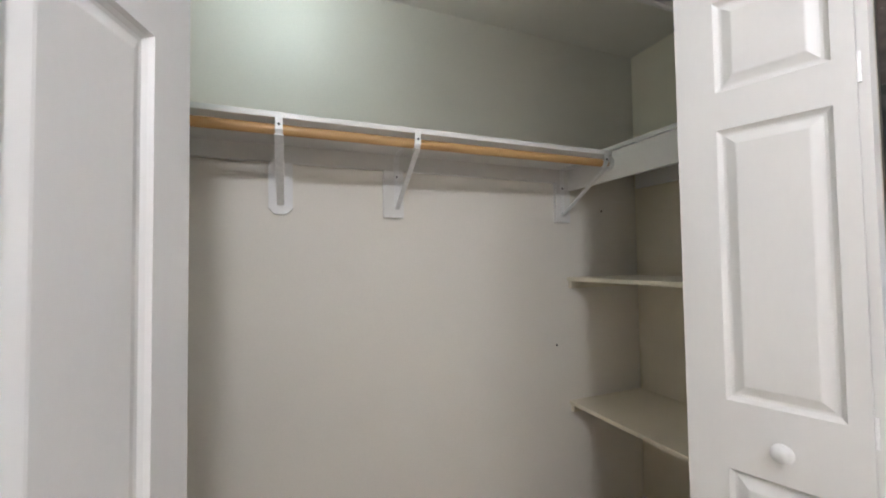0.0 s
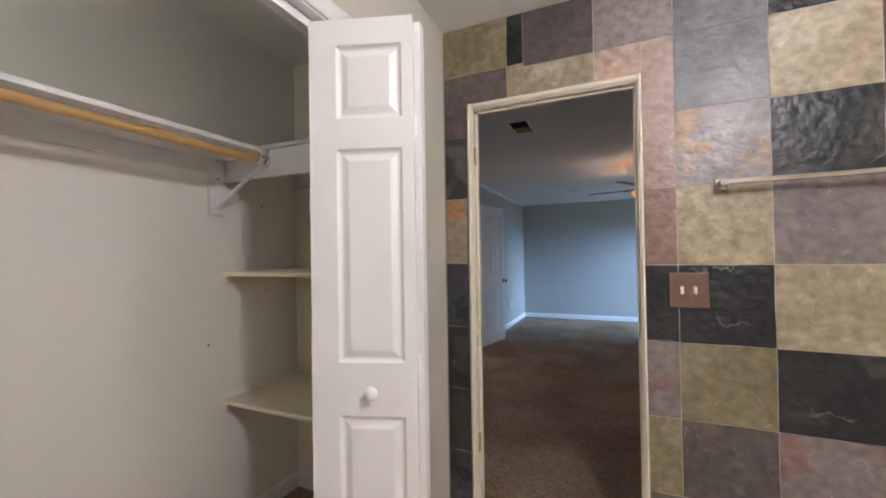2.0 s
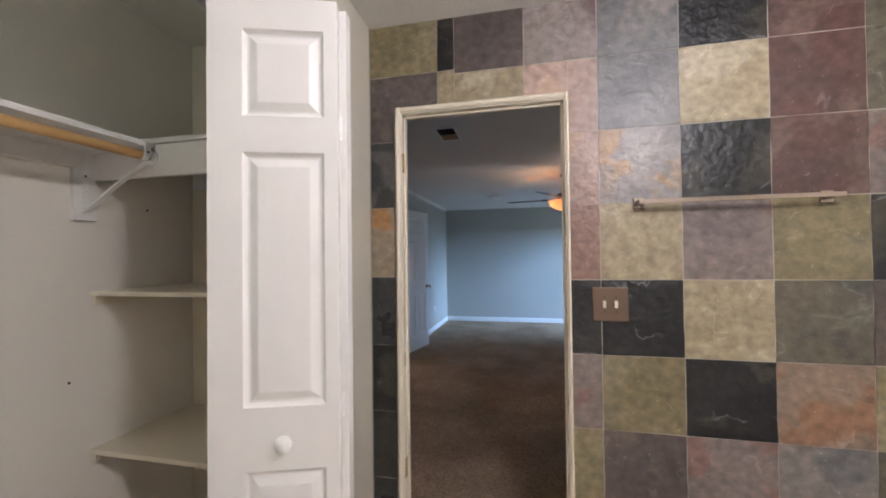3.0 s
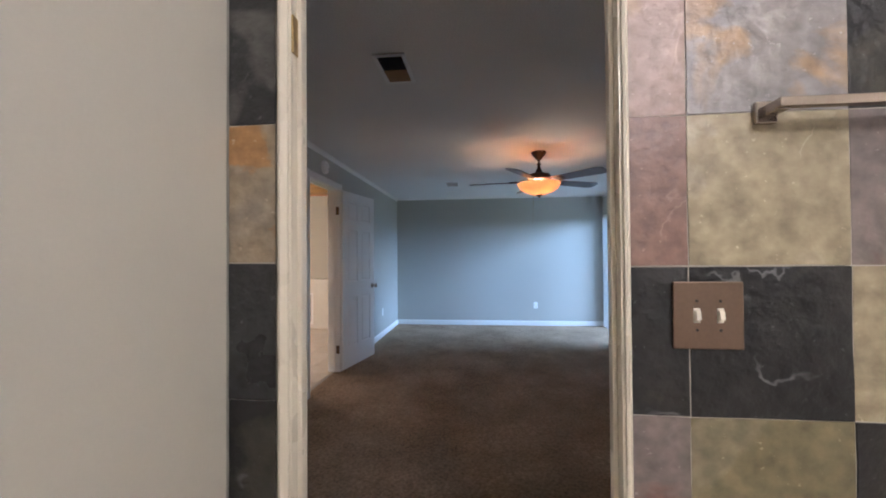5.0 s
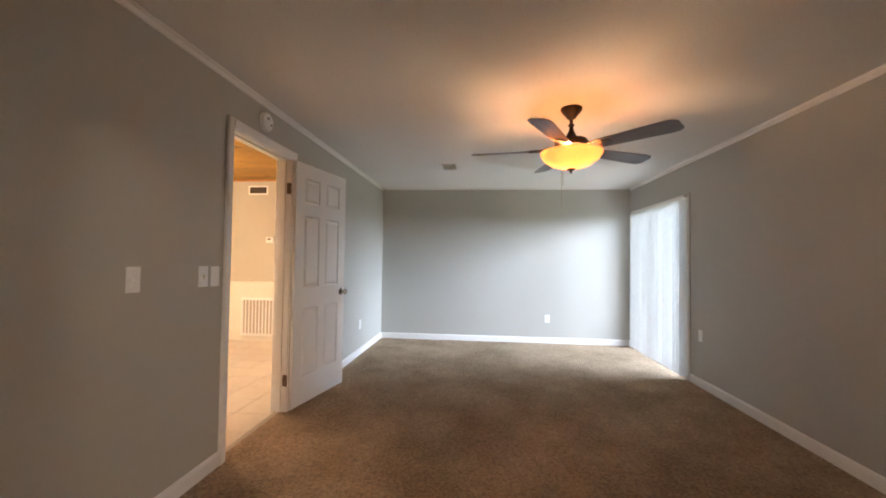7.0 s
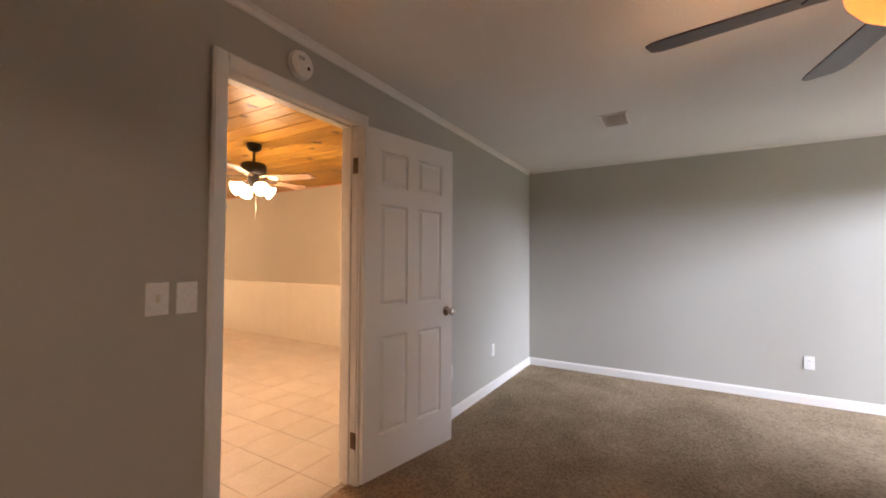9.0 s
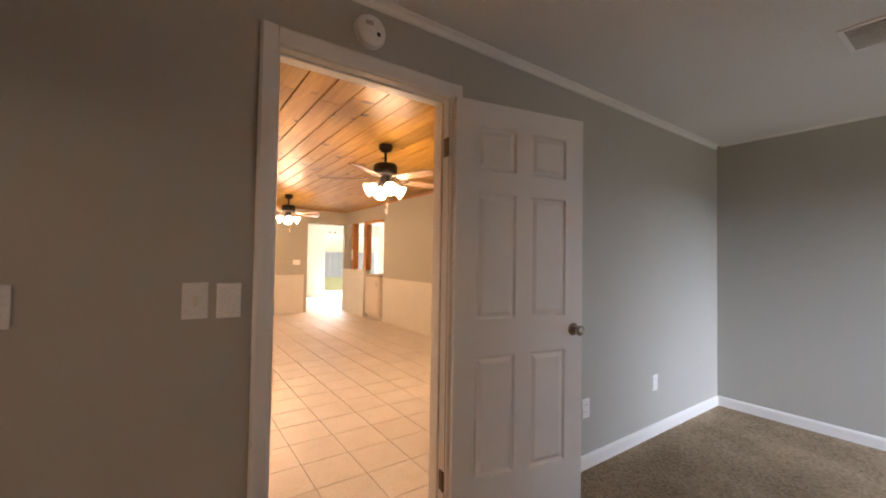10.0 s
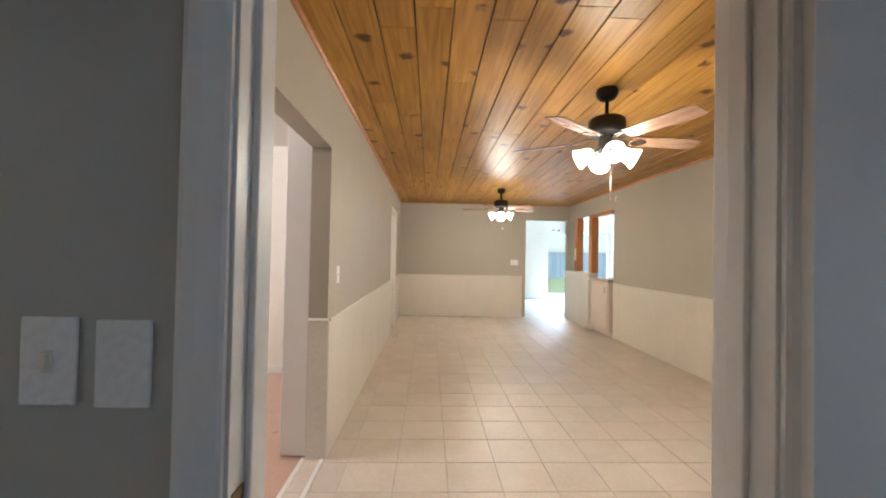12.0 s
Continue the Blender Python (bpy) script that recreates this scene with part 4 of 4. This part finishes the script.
def bowl_fan(x, y):
    root = thing("ceiling_fan", pose(x, y, BED_H), "bronze five-blade ceiling fan with a lit amber glass bowl", "ceiling fan")
    bm = bmesh.new()
    lathe(bm, [(0, -0.001), (0.075, -0.001), (0.076, -0.014), (0.066, -0.03), (0.04, -0.06), (0.028, -0.078), (0.018, -0.085), (0, -0.085)], 32)
    part("canopy", bm, BRONZE, root, smooth=40)
    bm = bmesh.new()
    lathe(bm, [(0, -0.08), (0.013, -0.08), (0.013, -0.115), (0.022, -0.12), (0.022, -0.132), (0.014, -0.138), (0.016, -0.16), (0.034, -0.20), (0.05, -0.225), (0, -0.225)], 28)
    part("downrod", bm, BRONZE, root, smooth=40)
    bm = bmesh.new()
    lathe(bm, [(0, -0.22), (0.06, -0.22), (0.105, -0.232), (0.118, -0.25), (0.118, -0.282), (0.10, -0.296), (0.06, -0.30), (0, -0.30)], 36)
    part("motor", bm, BRONZE, root, smooth=40)
    blades(root, -0.302, 0.205, 0.72, 0.115, 0.15, [8.5 + 72 * k for k in range(5)], -12, BLADE, BRONZE)
    bm = bmesh.new()
    lathe(bm, [(0.212, -0.322), (0.217, -0.325), (0.215, -0.335), (0.19, -0.375), (0.14, -0.412), (0.08, -0.434), (0.02, -0.441), (0.02, -0.438), (0.08, -0.430), (0.138, -0.408), (0.186, -0.372), (0.209, -0.335), (0.212, -0.322)], 48)
    part("bowl", bm, FAN_BOWL, root, "glowing amber glass bowl", smooth=50)
    bm = bmesh.new()
    lathe(bm, [(0, -0.30), (0.008, -0.30), (0.008, -0.436), (0.03, -0.438), (0.032, -0.445), (0.02, -0.454), (0.008, -0.458), (0.009, -0.47), (0, -0.476)], 20)
    part("finial", bm, BRONZE, root, smooth=40)
    for dx, dz in ((0.03, -0.72), (-0.02, -0.56)):
        bm = bmesh.new()
        rod(bm, (dx, 0.06, -0.30), (dx, 0.06, dz), 0.0011, 6)
        part("pull_chain", bm, BRASS, root)


bowl_fan(5.15, -0.735)


def light_fan(x, y, turn, label):
    root = thing("ceiling_fan", pose(x, y, LIV_H), label, "ceiling fan", "living room fans")
    bm = bmesh.new()
    lathe(bm, [(0, -0.001), (0.066, -0.001), (0.07, -0.02), (0.066, -0.045), (0.045, -0.07), (0.02, -0.08), (0, -0.08)], 32)
    part("canopy", bm, BLACK_METAL, root, smooth=40)
    bm = bmesh.new()
    rod(bm, (0, 0, -0.075), (0, 0, -0.19), 0.013, 16)
    part("downrod", bm, BLACK_METAL, root, smooth=40)
    bm = bmesh.new()
    lathe(bm, [(0, -0.18), (0.05, -0.18), (0.10, -0.192), (0.116, -0.21), (0.118, -0.275), (0.105, -0.295), (0.05, -0.305), (0, -0.305)], 36)
    part("motor", bm, BLACK_METAL, root, smooth=40)
    blades(root, -0.335, 0.17, 0.63, 0.105, 0.135, [turn + 72 * k for k in range(5)], -12, BLADE_LIGHT, NICKEL)
    bm = bmesh.new()
    lathe(bm, [(0, -0.30), (0.05, -0.30), (0.05, -0.40), (0.038, -0.425), (0, -0.43)], 28)
    part("light_kit", bm, BLACK_METAL, root, smooth=40)
    for k in range(4):
        m = pose(0, 0, -0.40, 0, 0, 80 + 90 * k) @ pose(0.055, 0, 0, 0, 116, 0)
        bm = bmesh.new()
        rod(bm, (0, 0, -0.01), (0, 0, 0.05), 0.012, 14)
        arm = part("lamp_arm", bm, BLACK_METAL, root, smooth=40, m=m)
        bm = bmesh.new()
        lathe(bm, [(0.022, 0.035), (0.036, 0.045), (0.046, 0.075), (0.052, 0.105), (0.068, 0.14), (0.064, 0.14), (0.048, 0.105), (0.042, 0.075), (0.022, 0.05), (0, 0.048)], 24)
        part("shade", bm, LAMP_GLASS, arm, "glowing frosted bell shade", smooth=50)
    bm = bmesh.new()
    rod(bm, (0.03, 0, -0.42), (0.03, 0, -0.70), 0.001, 6)
    rod(bm, (0.03, 0, -0.70), (0.03, 0, -0.725), 0.004, 10)
    part("pull_chain", bm, NICKEL, root)


light_fan(5.973, 3.426, 3, "black ceiling fan with maple blades and four lit shades")
light_fan(5.99, 7.311, 20, "black ceiling fan with maple blades and four lit shades")

# ---- sliding door with vertical blinds ----
slider = new("window_bedroom_slider")
tagged(slider, "white framed sliding door in the bedroom", "sliding door", kind="structure")
for nm, a, b in (("frame", (6.702, -2.425, 0), (6.742, -2.35, 1.958)), ("frame", (8.138, -2.425, 0), (8.178, -2.35, 1.958)), ("head", (6.742, -2.425, 1.918), (8.138, -2.35, 1.958)), ("sill", (6.742, -2.425, 0), (8.138, -2.35, 0.03)), ("mullion", (7.42, -2.415, 0.03), (7.46, -2.37, 1.918))):
    bm = bmesh.new()
    box(bm, a, b, 0.003)
    part(nm, bm, TRIM, slider)
blind = thing("vertical_blind", pose(0, -2.285, 0), "white vertical blind drawn across the sliding door", "blind")
bm = bmesh.new()
box(bm, (6.69, -0.018, 1.935), (8.19, 0.018, 1.972), 0.004)
part("headrail", bm, TRIM, blind)
bm = bmesh.new()
pts = [(-0.0445 + 0.089 * k / 6, 0.006 * (1 - ((k - 3) / 3) ** 2)) for k in range(7)]
out = pts + [(x, y - 0.0012) for x, y in reversed(pts)]
sweep(bm, out, (0, 0, 0.025), (0, 0, 1.93), (1, 0, 0), (0, 1, 0))
slat_mesh = finish(bm)
slat_mesh.materials.append(SLAT)
_r = random.Random(8)
for k in range(18):
    ob = new("slat", slat_mesh)
    ob.parent = blind
    ob.matrix_basis = pose(6.735 + 0.0818 * k, 0, 0, 0, 0, 68 + _r.uniform(-5, 5))
run("casing_trim", [(0, 0), (0.035, 0), (0.035, 0.012), (0, 0.014)], (6.695, BED_S + e, 0), (6.695, BED_S + e, 1.99), (-1, 0, 0), (0, 1, 0), label="white edge trim beside the sliding door")

# ---- living room fittings ----
grille = thing("return_grille", pose(LIV_E - 0.0102, 3.42, 0.075, 0, 0, -90), "large white return air grille low on the wall", "air grille")
bm = bmesh.new()
for a, b in (((0, -0.014, 0), (0.57, 0, 0.035)), ((0, -0.014, 0.525), (0.57, 0, 0.56)), ((0, -0.014, 0.035), (0.035, 0, 0.525)), ((0.535, -0.014, 0.035), (0.57, 0, 0.525))):
    box(bm, a, b, 0.002)
part("frame", bm, WHITE_PLASTIC, grille)
bm = bmesh.new()
box(bm, (0.035, -0.003, 0.035), (0.535, -0.001, 0.525))
part("backing", bm, FILTER_GREY, grille, "grey filter behind the bars")
for k in range(9):
    bm = bmesh.new()
    box(bm, (0.062 + 0.0525 * k, -0.012, 0.036), (0.078 + 0.0525 * k, -0.004, 0.524), 0.001)
    part("bar", bm, WHITE_PLASTIC, grille)
vent = thing("wall_vent", pose(LIV_E - 0.001, 3.36, 2.165, 0, 0, -90), "dark wall vent near the plank ceiling", "wall vent")
bm = bmesh.new()
for a, b in (((0, -0.01, 0), (0.30, 0, 0.018)), ((0, -0.01, 0.112), (0.30, 0, 0.13)), ((0, -0.01, 0.018), (0.018, 0, 0.112)), ((0.282, -0.01, 0.018), (0.30, 0, 0.112))):
    box(bm, a, b, 0.002)
part("frame", bm, WHITE_PLASTIC, vent)
bm = bmesh.new()
# dark sheet on the wall paints the shade behind the slats
box(bm, (0.018, -0.003, 0.018), (0.282, -0.001, 0.112))
part("backing", bm, DARK, vent)
for k in range(5):
    bm = bmesh.new()
    box(bm, (0.018, -0.009, 0.03 + 0.017 * k), (0.282, -0.004, 0.034 + 0.017 * k))
    part("slat", bm, NICKEL, vent)
thermostat = thing("thermostat", pose(LIV_E - 0.001, 3.0, 1.49, 0, 0, -90), "small white thermostat on the living room wall", "thermostat")
bm = bmesh.new()
box(bm, (-0.06, -0.026, -0.042), (0.06, 0, 0.042), 0.006)
part("body", bm, WHITE_PLASTIC, thermostat)
bm = bmesh.new()
box(bm, (-0.035, -0.0275, -0.005), (0.015, -0.0255, 0.025), 0.001)
part("display", bm, COPPER_PLATE, thermostat)
switch("light_switch", pose(6.62, LIV_N, 1.147), 3, WHITE_PLASTIC, WHITE_PLASTIC, "white triple switch plate beside the doorway")
switch("light_switch", pose(LIV_W, 3.60, 1.13, 0, 0, 90), 1, WHITE_PLASTIC, WHITE_PLASTIC, "white toggle switch on the living room wall")
det = thing("motion_detector", pose(LIV_E - 0.001, 7.02, 2.22, 0, 0, -90), "small white detector near the plank ceiling", "detector")
bm = bmesh.new()
box(bm, (-0.03, -0.03, -0.045), (0.03, 0, 0.045), 0.008)
part("body", bm, WHITE_PLASTIC, det)

for y in (8.60, 7.90):
    bm = bmesh.new()
    box(bm, (7.735, y - 0.07, 1.005), (7.86, y + 0.07, 2.06), 0.006)
    post = tagged(part("wooden_post", bm, POST_WOOD), "orange stained wooden post on the half wall", "post", "kitchen posts")
board("wooden_beam", (7.74, 7.12, 2.0), (7.86, 7.829, 2.058), POST_WOOD, "orange stained wooden beam over the kitchen opening", "beam", 0.004)
board("half_wall_cap", (7.68, 7.84, 0.981), (7.88, 9.10, 1.004), WAINSCOT, "white cap on the kitchen half wall", "wall cap", 0.004)
board("outlet_panel", (7.724, 8.565, 1.22), (7.7345, 8.635, 1.46), WHITE_PLASTIC, "white intercom plate on the wooden post", "intercom", 0.002)
peninsula = thing("kitchen_cabinet", pose(7.735, 7.14, 0), "pale painted kitchen cabinet under a laminate counter", "kitchen cabinet")
bm = bmesh.new()
box(bm, (0, 0, 0.09), (0.6, 0.70, 0.88), 0.003)
box(bm, (0.06, 0.02, 0), (0.58, 0.68, 0.09))
part("body", bm, CABINET, peninsula)
bm = bmesh.new()
box(bm, (-0.018, 0.03, 0.12), (-0.001, 0.67, 0.85), 0.004)
cdoor = part("door", bm, CABINET, peninsula)
bm = bmesh.new()
rod(bm, (-0.03, 0.1, 0.7), (-0.03, 0.1, 0.8), 0.005, 10)
rod(bm, (-0.03, 0.1, 0.71), (-0.017, 0.1, 0.71), 0.004, 8)
rod(bm, (-0.03, 0.1, 0.79), (-0.017, 0.1, 0.79), 0.004, 8)
part("handle", bm, NICKEL, cdoor)
board("kitchen_counter", (7.705, 7.125, 0.881), (8.36, 7.855, 0.925), COUNTER, "brown laminate kitchen counter", "counter", 0.005)

# opening to the side room: white sliding panel and floor tracks
board("sliding_panel", (3.92, 3.39, 0.008), (4.075, 3.43, 2.39), DOOR_PAINT, "white sliding panel pushed into the side opening", "sliding door", 0.003)
for x in (4.07, 4.19):
    board("floor_track", (x - 0.012, 2.27, -0.003), (x + 0.012, 3.36, 0.008), TRIM, "white floor track of the sliding panel", "floor track", 0.002)
run("baseboard", BASE, (1.5, 5.1 - e, 0), (4.07, 5.1 - e, 0), (0, -1, 0), Z)
run("baseboard", BASE, (1.5 + e, 1.57, 0), (1.5 + e, 5.08, 0), (1, 0, 0), Z)

# ---- back room glass door and garden ----
gl = new("window_garden_door")
tagged(gl, "white framed sliding glass door to the garden", "glass door", kind="structure")
for nm, a, b in (("frame", (8.372, 12.62, 0), (8.42, 12.70, 2.028)), ("frame", (10.25, 12.62, 0), (10.298, 12.70, 2.028)), ("head", (8.42, 12.62, 1.98), (10.25, 12.70, 2.028)), ("sill", (8.42, 12.62, 0), (10.25, 12.70, 0.04)), ("mullion", (9.31, 12.63, 0.04), (9.36, 12.69, 1.98))):
    bm = bmesh.new()
    box(bm, a, b, 0.003)
    part(nm, bm, TRIM, gl)
for x0, x1 in ((8.42, 9.31), (9.36, 10.25)):
    bm = bmesh.new()
    box(bm, (x0, 12.657, 0.04), (x1, 12.663, 1.98))
    pane = part("pane", bm, GLASS, gl)
    pane.visible_shadow = False
for x in (8.55, 8.72):
    bm = bmesh.new()
    box(bm, (x - 0.02, 12.56, 2.07), (x + 0.02, 12.599, 2.11), 0.004)
    tagged(part("curtain_bracket", bm, BLACK_METAL), "small black curtain bracket above the glass door", "curtain bracket")

bm = bmesh.new()
bmesh.ops.create_grid(bm, x_segments=1, y_segments=1, size=600, matrix=Matrix.Translation((0, 0, -0.14)))
tagged(part("ground", bm, GRASS), "lawn around the house", "ground", kind="structure")
structure("pavement_patio", [((7.6, 12.73, -0.2), (11.2, 15.2, -0.05))], CONCRETE, "concrete patio outside the glass door")
structure("pavement_porch", [((6, -5, -0.2), (8.9, -2.44, -0.04))], CONCRETE, "concrete porch outside the bedroom")
fence = thing("garden_fence", pose(2, 27, -0.14), "tall wooden garden fence, outdoor glare put into its pale colour", "fence")
bm = bmesh.new()
sweep(bm, [(0, 0), (0.135, 0), (0.135, 1.75), (0.10, 1.8), (0.035, 1.8), (0, 1.75)], (0, 0, 0), (0, 0.02, 0), (1, 0, 0), Z)
fm = finish(bm)
fm.materials.append(FENCE)
for k in range(150):
    ob = new("slat", fm)
    ob.parent = fence
    ob.location = (k * 0.147, 0, 0)
for z in (0.4, 1.4):
    bm = bmesh.new()
    box(bm, (0, 0.021, z), (22, 0.06, z + 0.09))
    part("fence_rail", bm, FENCE, fence)

# ---- slate tiles ----
COLS = [-0.459, -0.579, -0.891, -1.205, -1.517, -1.829, -2.141, -2.45]
ROWS = [0.0, 0.028, 0.338, 0.650, 0.960, 1.274, 1.592, 1.902, 2.214, 2.473]
PATTERN = ["dbmgbko", "obmgdtr", "mokuobk", "kktdbmg", "ytmokbt", "plkrmgo", "pgtrdko", "pgkrdbo"]
rng = random.Random(11)
slate_field = new("wall_slate_tiles")
tagged(slate_field, "wall of multicoloured cleft slate tiles", "tiled wall", kind="structure")


def slate_tile(y0, y1, z0, z1, key):
    """One cleft tile: bevelled slab with a slightly uneven face, facing -x."""
    y0, y1 = min(y0, y1) + 0.0014, max(y0, y1) - 0.0014
    z0, z1 = z0 + 0.0014, z1 - 0.0014
    dx = rng.uniform(-0.0012, 0.0012)
    bm = bmesh.new()
    ny, nz = max(2, round((y1 - y0) / 0.075)), max(2, round((z1 - z0) / 0.075))
    grid = [[None] * (nz + 1) for _ in range(ny + 1)]
    for i in range(ny + 1):
        for j in range(nz + 1):
            edge = i in (0, ny) or j in (0, nz)
            y, z = y0 + (y1 - y0) * i / ny, z0 + (z1 - z0) * j / nz
            wob = 0.0011 if edge else 0.0
            x = SLATE_X + dx + (0.0016 if edge else rng.uniform(-0.0011, 0.0009))
            grid[i][j] = bm.verts.new((x, y + rng.uniform(-wob, wob), z + rng.uniform(-wob, wob)))
    for i in range(ny):
        for j in range(nz):
            bm.faces.new((grid[i][j], grid[i][j + 1], grid[i + 1][j + 1], grid[i + 1][j]))
    rim = [grid[i][0] for i in range(ny + 1)] + [grid[ny][j] for j in range(1, nz + 1)] + [grid[i][nz] for i in range(ny - 1, -1, -1)] + [grid[0][j] for j in range(nz - 1, 0, -1)]
    back = [bm.verts.new((1.9568, v.co.y, v.co.z)) for v in rim]
    for k in range(len(rim)):
        q = (k + 1) % len(rim)
        bm.faces.new((rim[k], rim[q], back[q], back[k]))
    part("slate_tile", bm, SLATES[key], slate_field, smooth=30)


for r in range(1, len(ROWS) - 1):
    for c in range(len(COLS) - 1):
        if c == 0 and r >= 7:
            continue
        slate_tile(COLS[c], COLS[c + 1], ROWS[r], ROWS[r + 1], PATTERN[r - 1][c])
LROWS = [0.0, 0.035, 0.345, 0.656, 0.966, 1.285, 1.609, 1.920]
for r, key in zip(range(1, 7), "ekkene"):
    slate_tile(0.328, 0.4455, LROWS[r], LROWS[r + 1], key)
slate_tile(0.328, 0.4455, 1.920, 2.081, "b")
for y0, y1, z0, z1, key in ((0.4455, 0.115, 2.072, 2.231, "b"), (0.115, 0.036, 2.072, 2.231, "t"), (0.036, -0.276, 2.072, 2.214, "t"), (-0.276, -0.459, 2.072, 2.214, "p"), (-0.459, -0.579, 1.902, 2.214, "p"),
                            (0.4455, 0.115, 2.231, 2.473, "o"), (0.115, 0.036, 2.231, 2.473, "k"), (0.036, -0.276, 2.214, 2.473, "b"), (-0.276, -0.579, 2.214, 2.473, "x")):
    slate_tile(y0, y1, z0, z1, key)
bm = bmesh.new()
box(bm, (1.9518, -2.45, 0), (1.9575, -0.459, 2.474))
box(bm, (1.9518, 0.328, 0), (1.9575, 0.446, 2.474))
box(bm, (1.9518, -0.459, 2.072), (1.9575, 0.328, 2.474))
part("grout_bed", bm, SLATE_GROUT, slate_field)

# ---- living room floor tiles ----
P = 0.30
living_floor = new("floor_living")
tagged(living_floor, "glossy beige ceramic tile floor", "floor", kind="structure")
bm = bmesh.new()
box(bm, (4.061, 1.4955, -0.1), (7.999, 9.3, -0.0045))
box(bm, (7.999, 5.45, -0.1), (11.55, 12.7, -0.0045))
box(bm, (5.95, 9.3, -0.1), (7.999, 12.7, -0.0045))
part("grout", bm, GROUT, living_floor)
bm = bmesh.new()
box(bm, (0.002, 0.002, -0.006), (P - 0.002, P - 0.002, 0.0), 0.0014)
tile_mesh = finish(bm)
tile_mesh.materials.append(FLOOR_TILE)
x0, y0 = 4.95 - 3 * P, 3.33 - 6 * P
count = 0
for j in range(26):
    for i in range(13):
        x, y = x0 + i * P, y0 + j * P
        if x > 7.8 or y > 9.0 or y < 1.49:
            continue
        count += 1
        ob = new("floor_tile", tile_mesh)
        ob.parent = living_floor
        ob.location = (x, y, rng.uniform(-0.0004, 0.0004))
verts, faces = [], []
for j in range(14, 38):
    for i in range(5, 25):
        x, y = x0 + i * P, y0 + j * P
        if x + P > 11.5 or y + P > 12.6 or (x < 7.86 and y < 9.0) or x < 6.0:
            continue
        k = len(verts)
        for z, g in ((-0.006, 0.002), (-0.001, 0.002), (0, 0.0034)):
            verts += [(x + g, y + g, z), (x + P - g, y + g, z), (x + P - g, y + P - g, z), (x + g, y + P - g, z)]
        faces.append((k + 8, k + 9, k + 10, k + 11))
        for r in (0, 4):
            faces += [(k + r + q, k + r + (q + 1) % 4, k + r + 4 + (q + 1) % 4, k + r + 4 + q) for q in range(4)]
me = bpy.data.meshes.new("far_tiles")
me.from_pydata(verts, [], faces)
me.materials.append(FLOOR_TILE)
far = new("far_tiles", me)
far.parent = living_floor
tagged(far, kind="stuff")
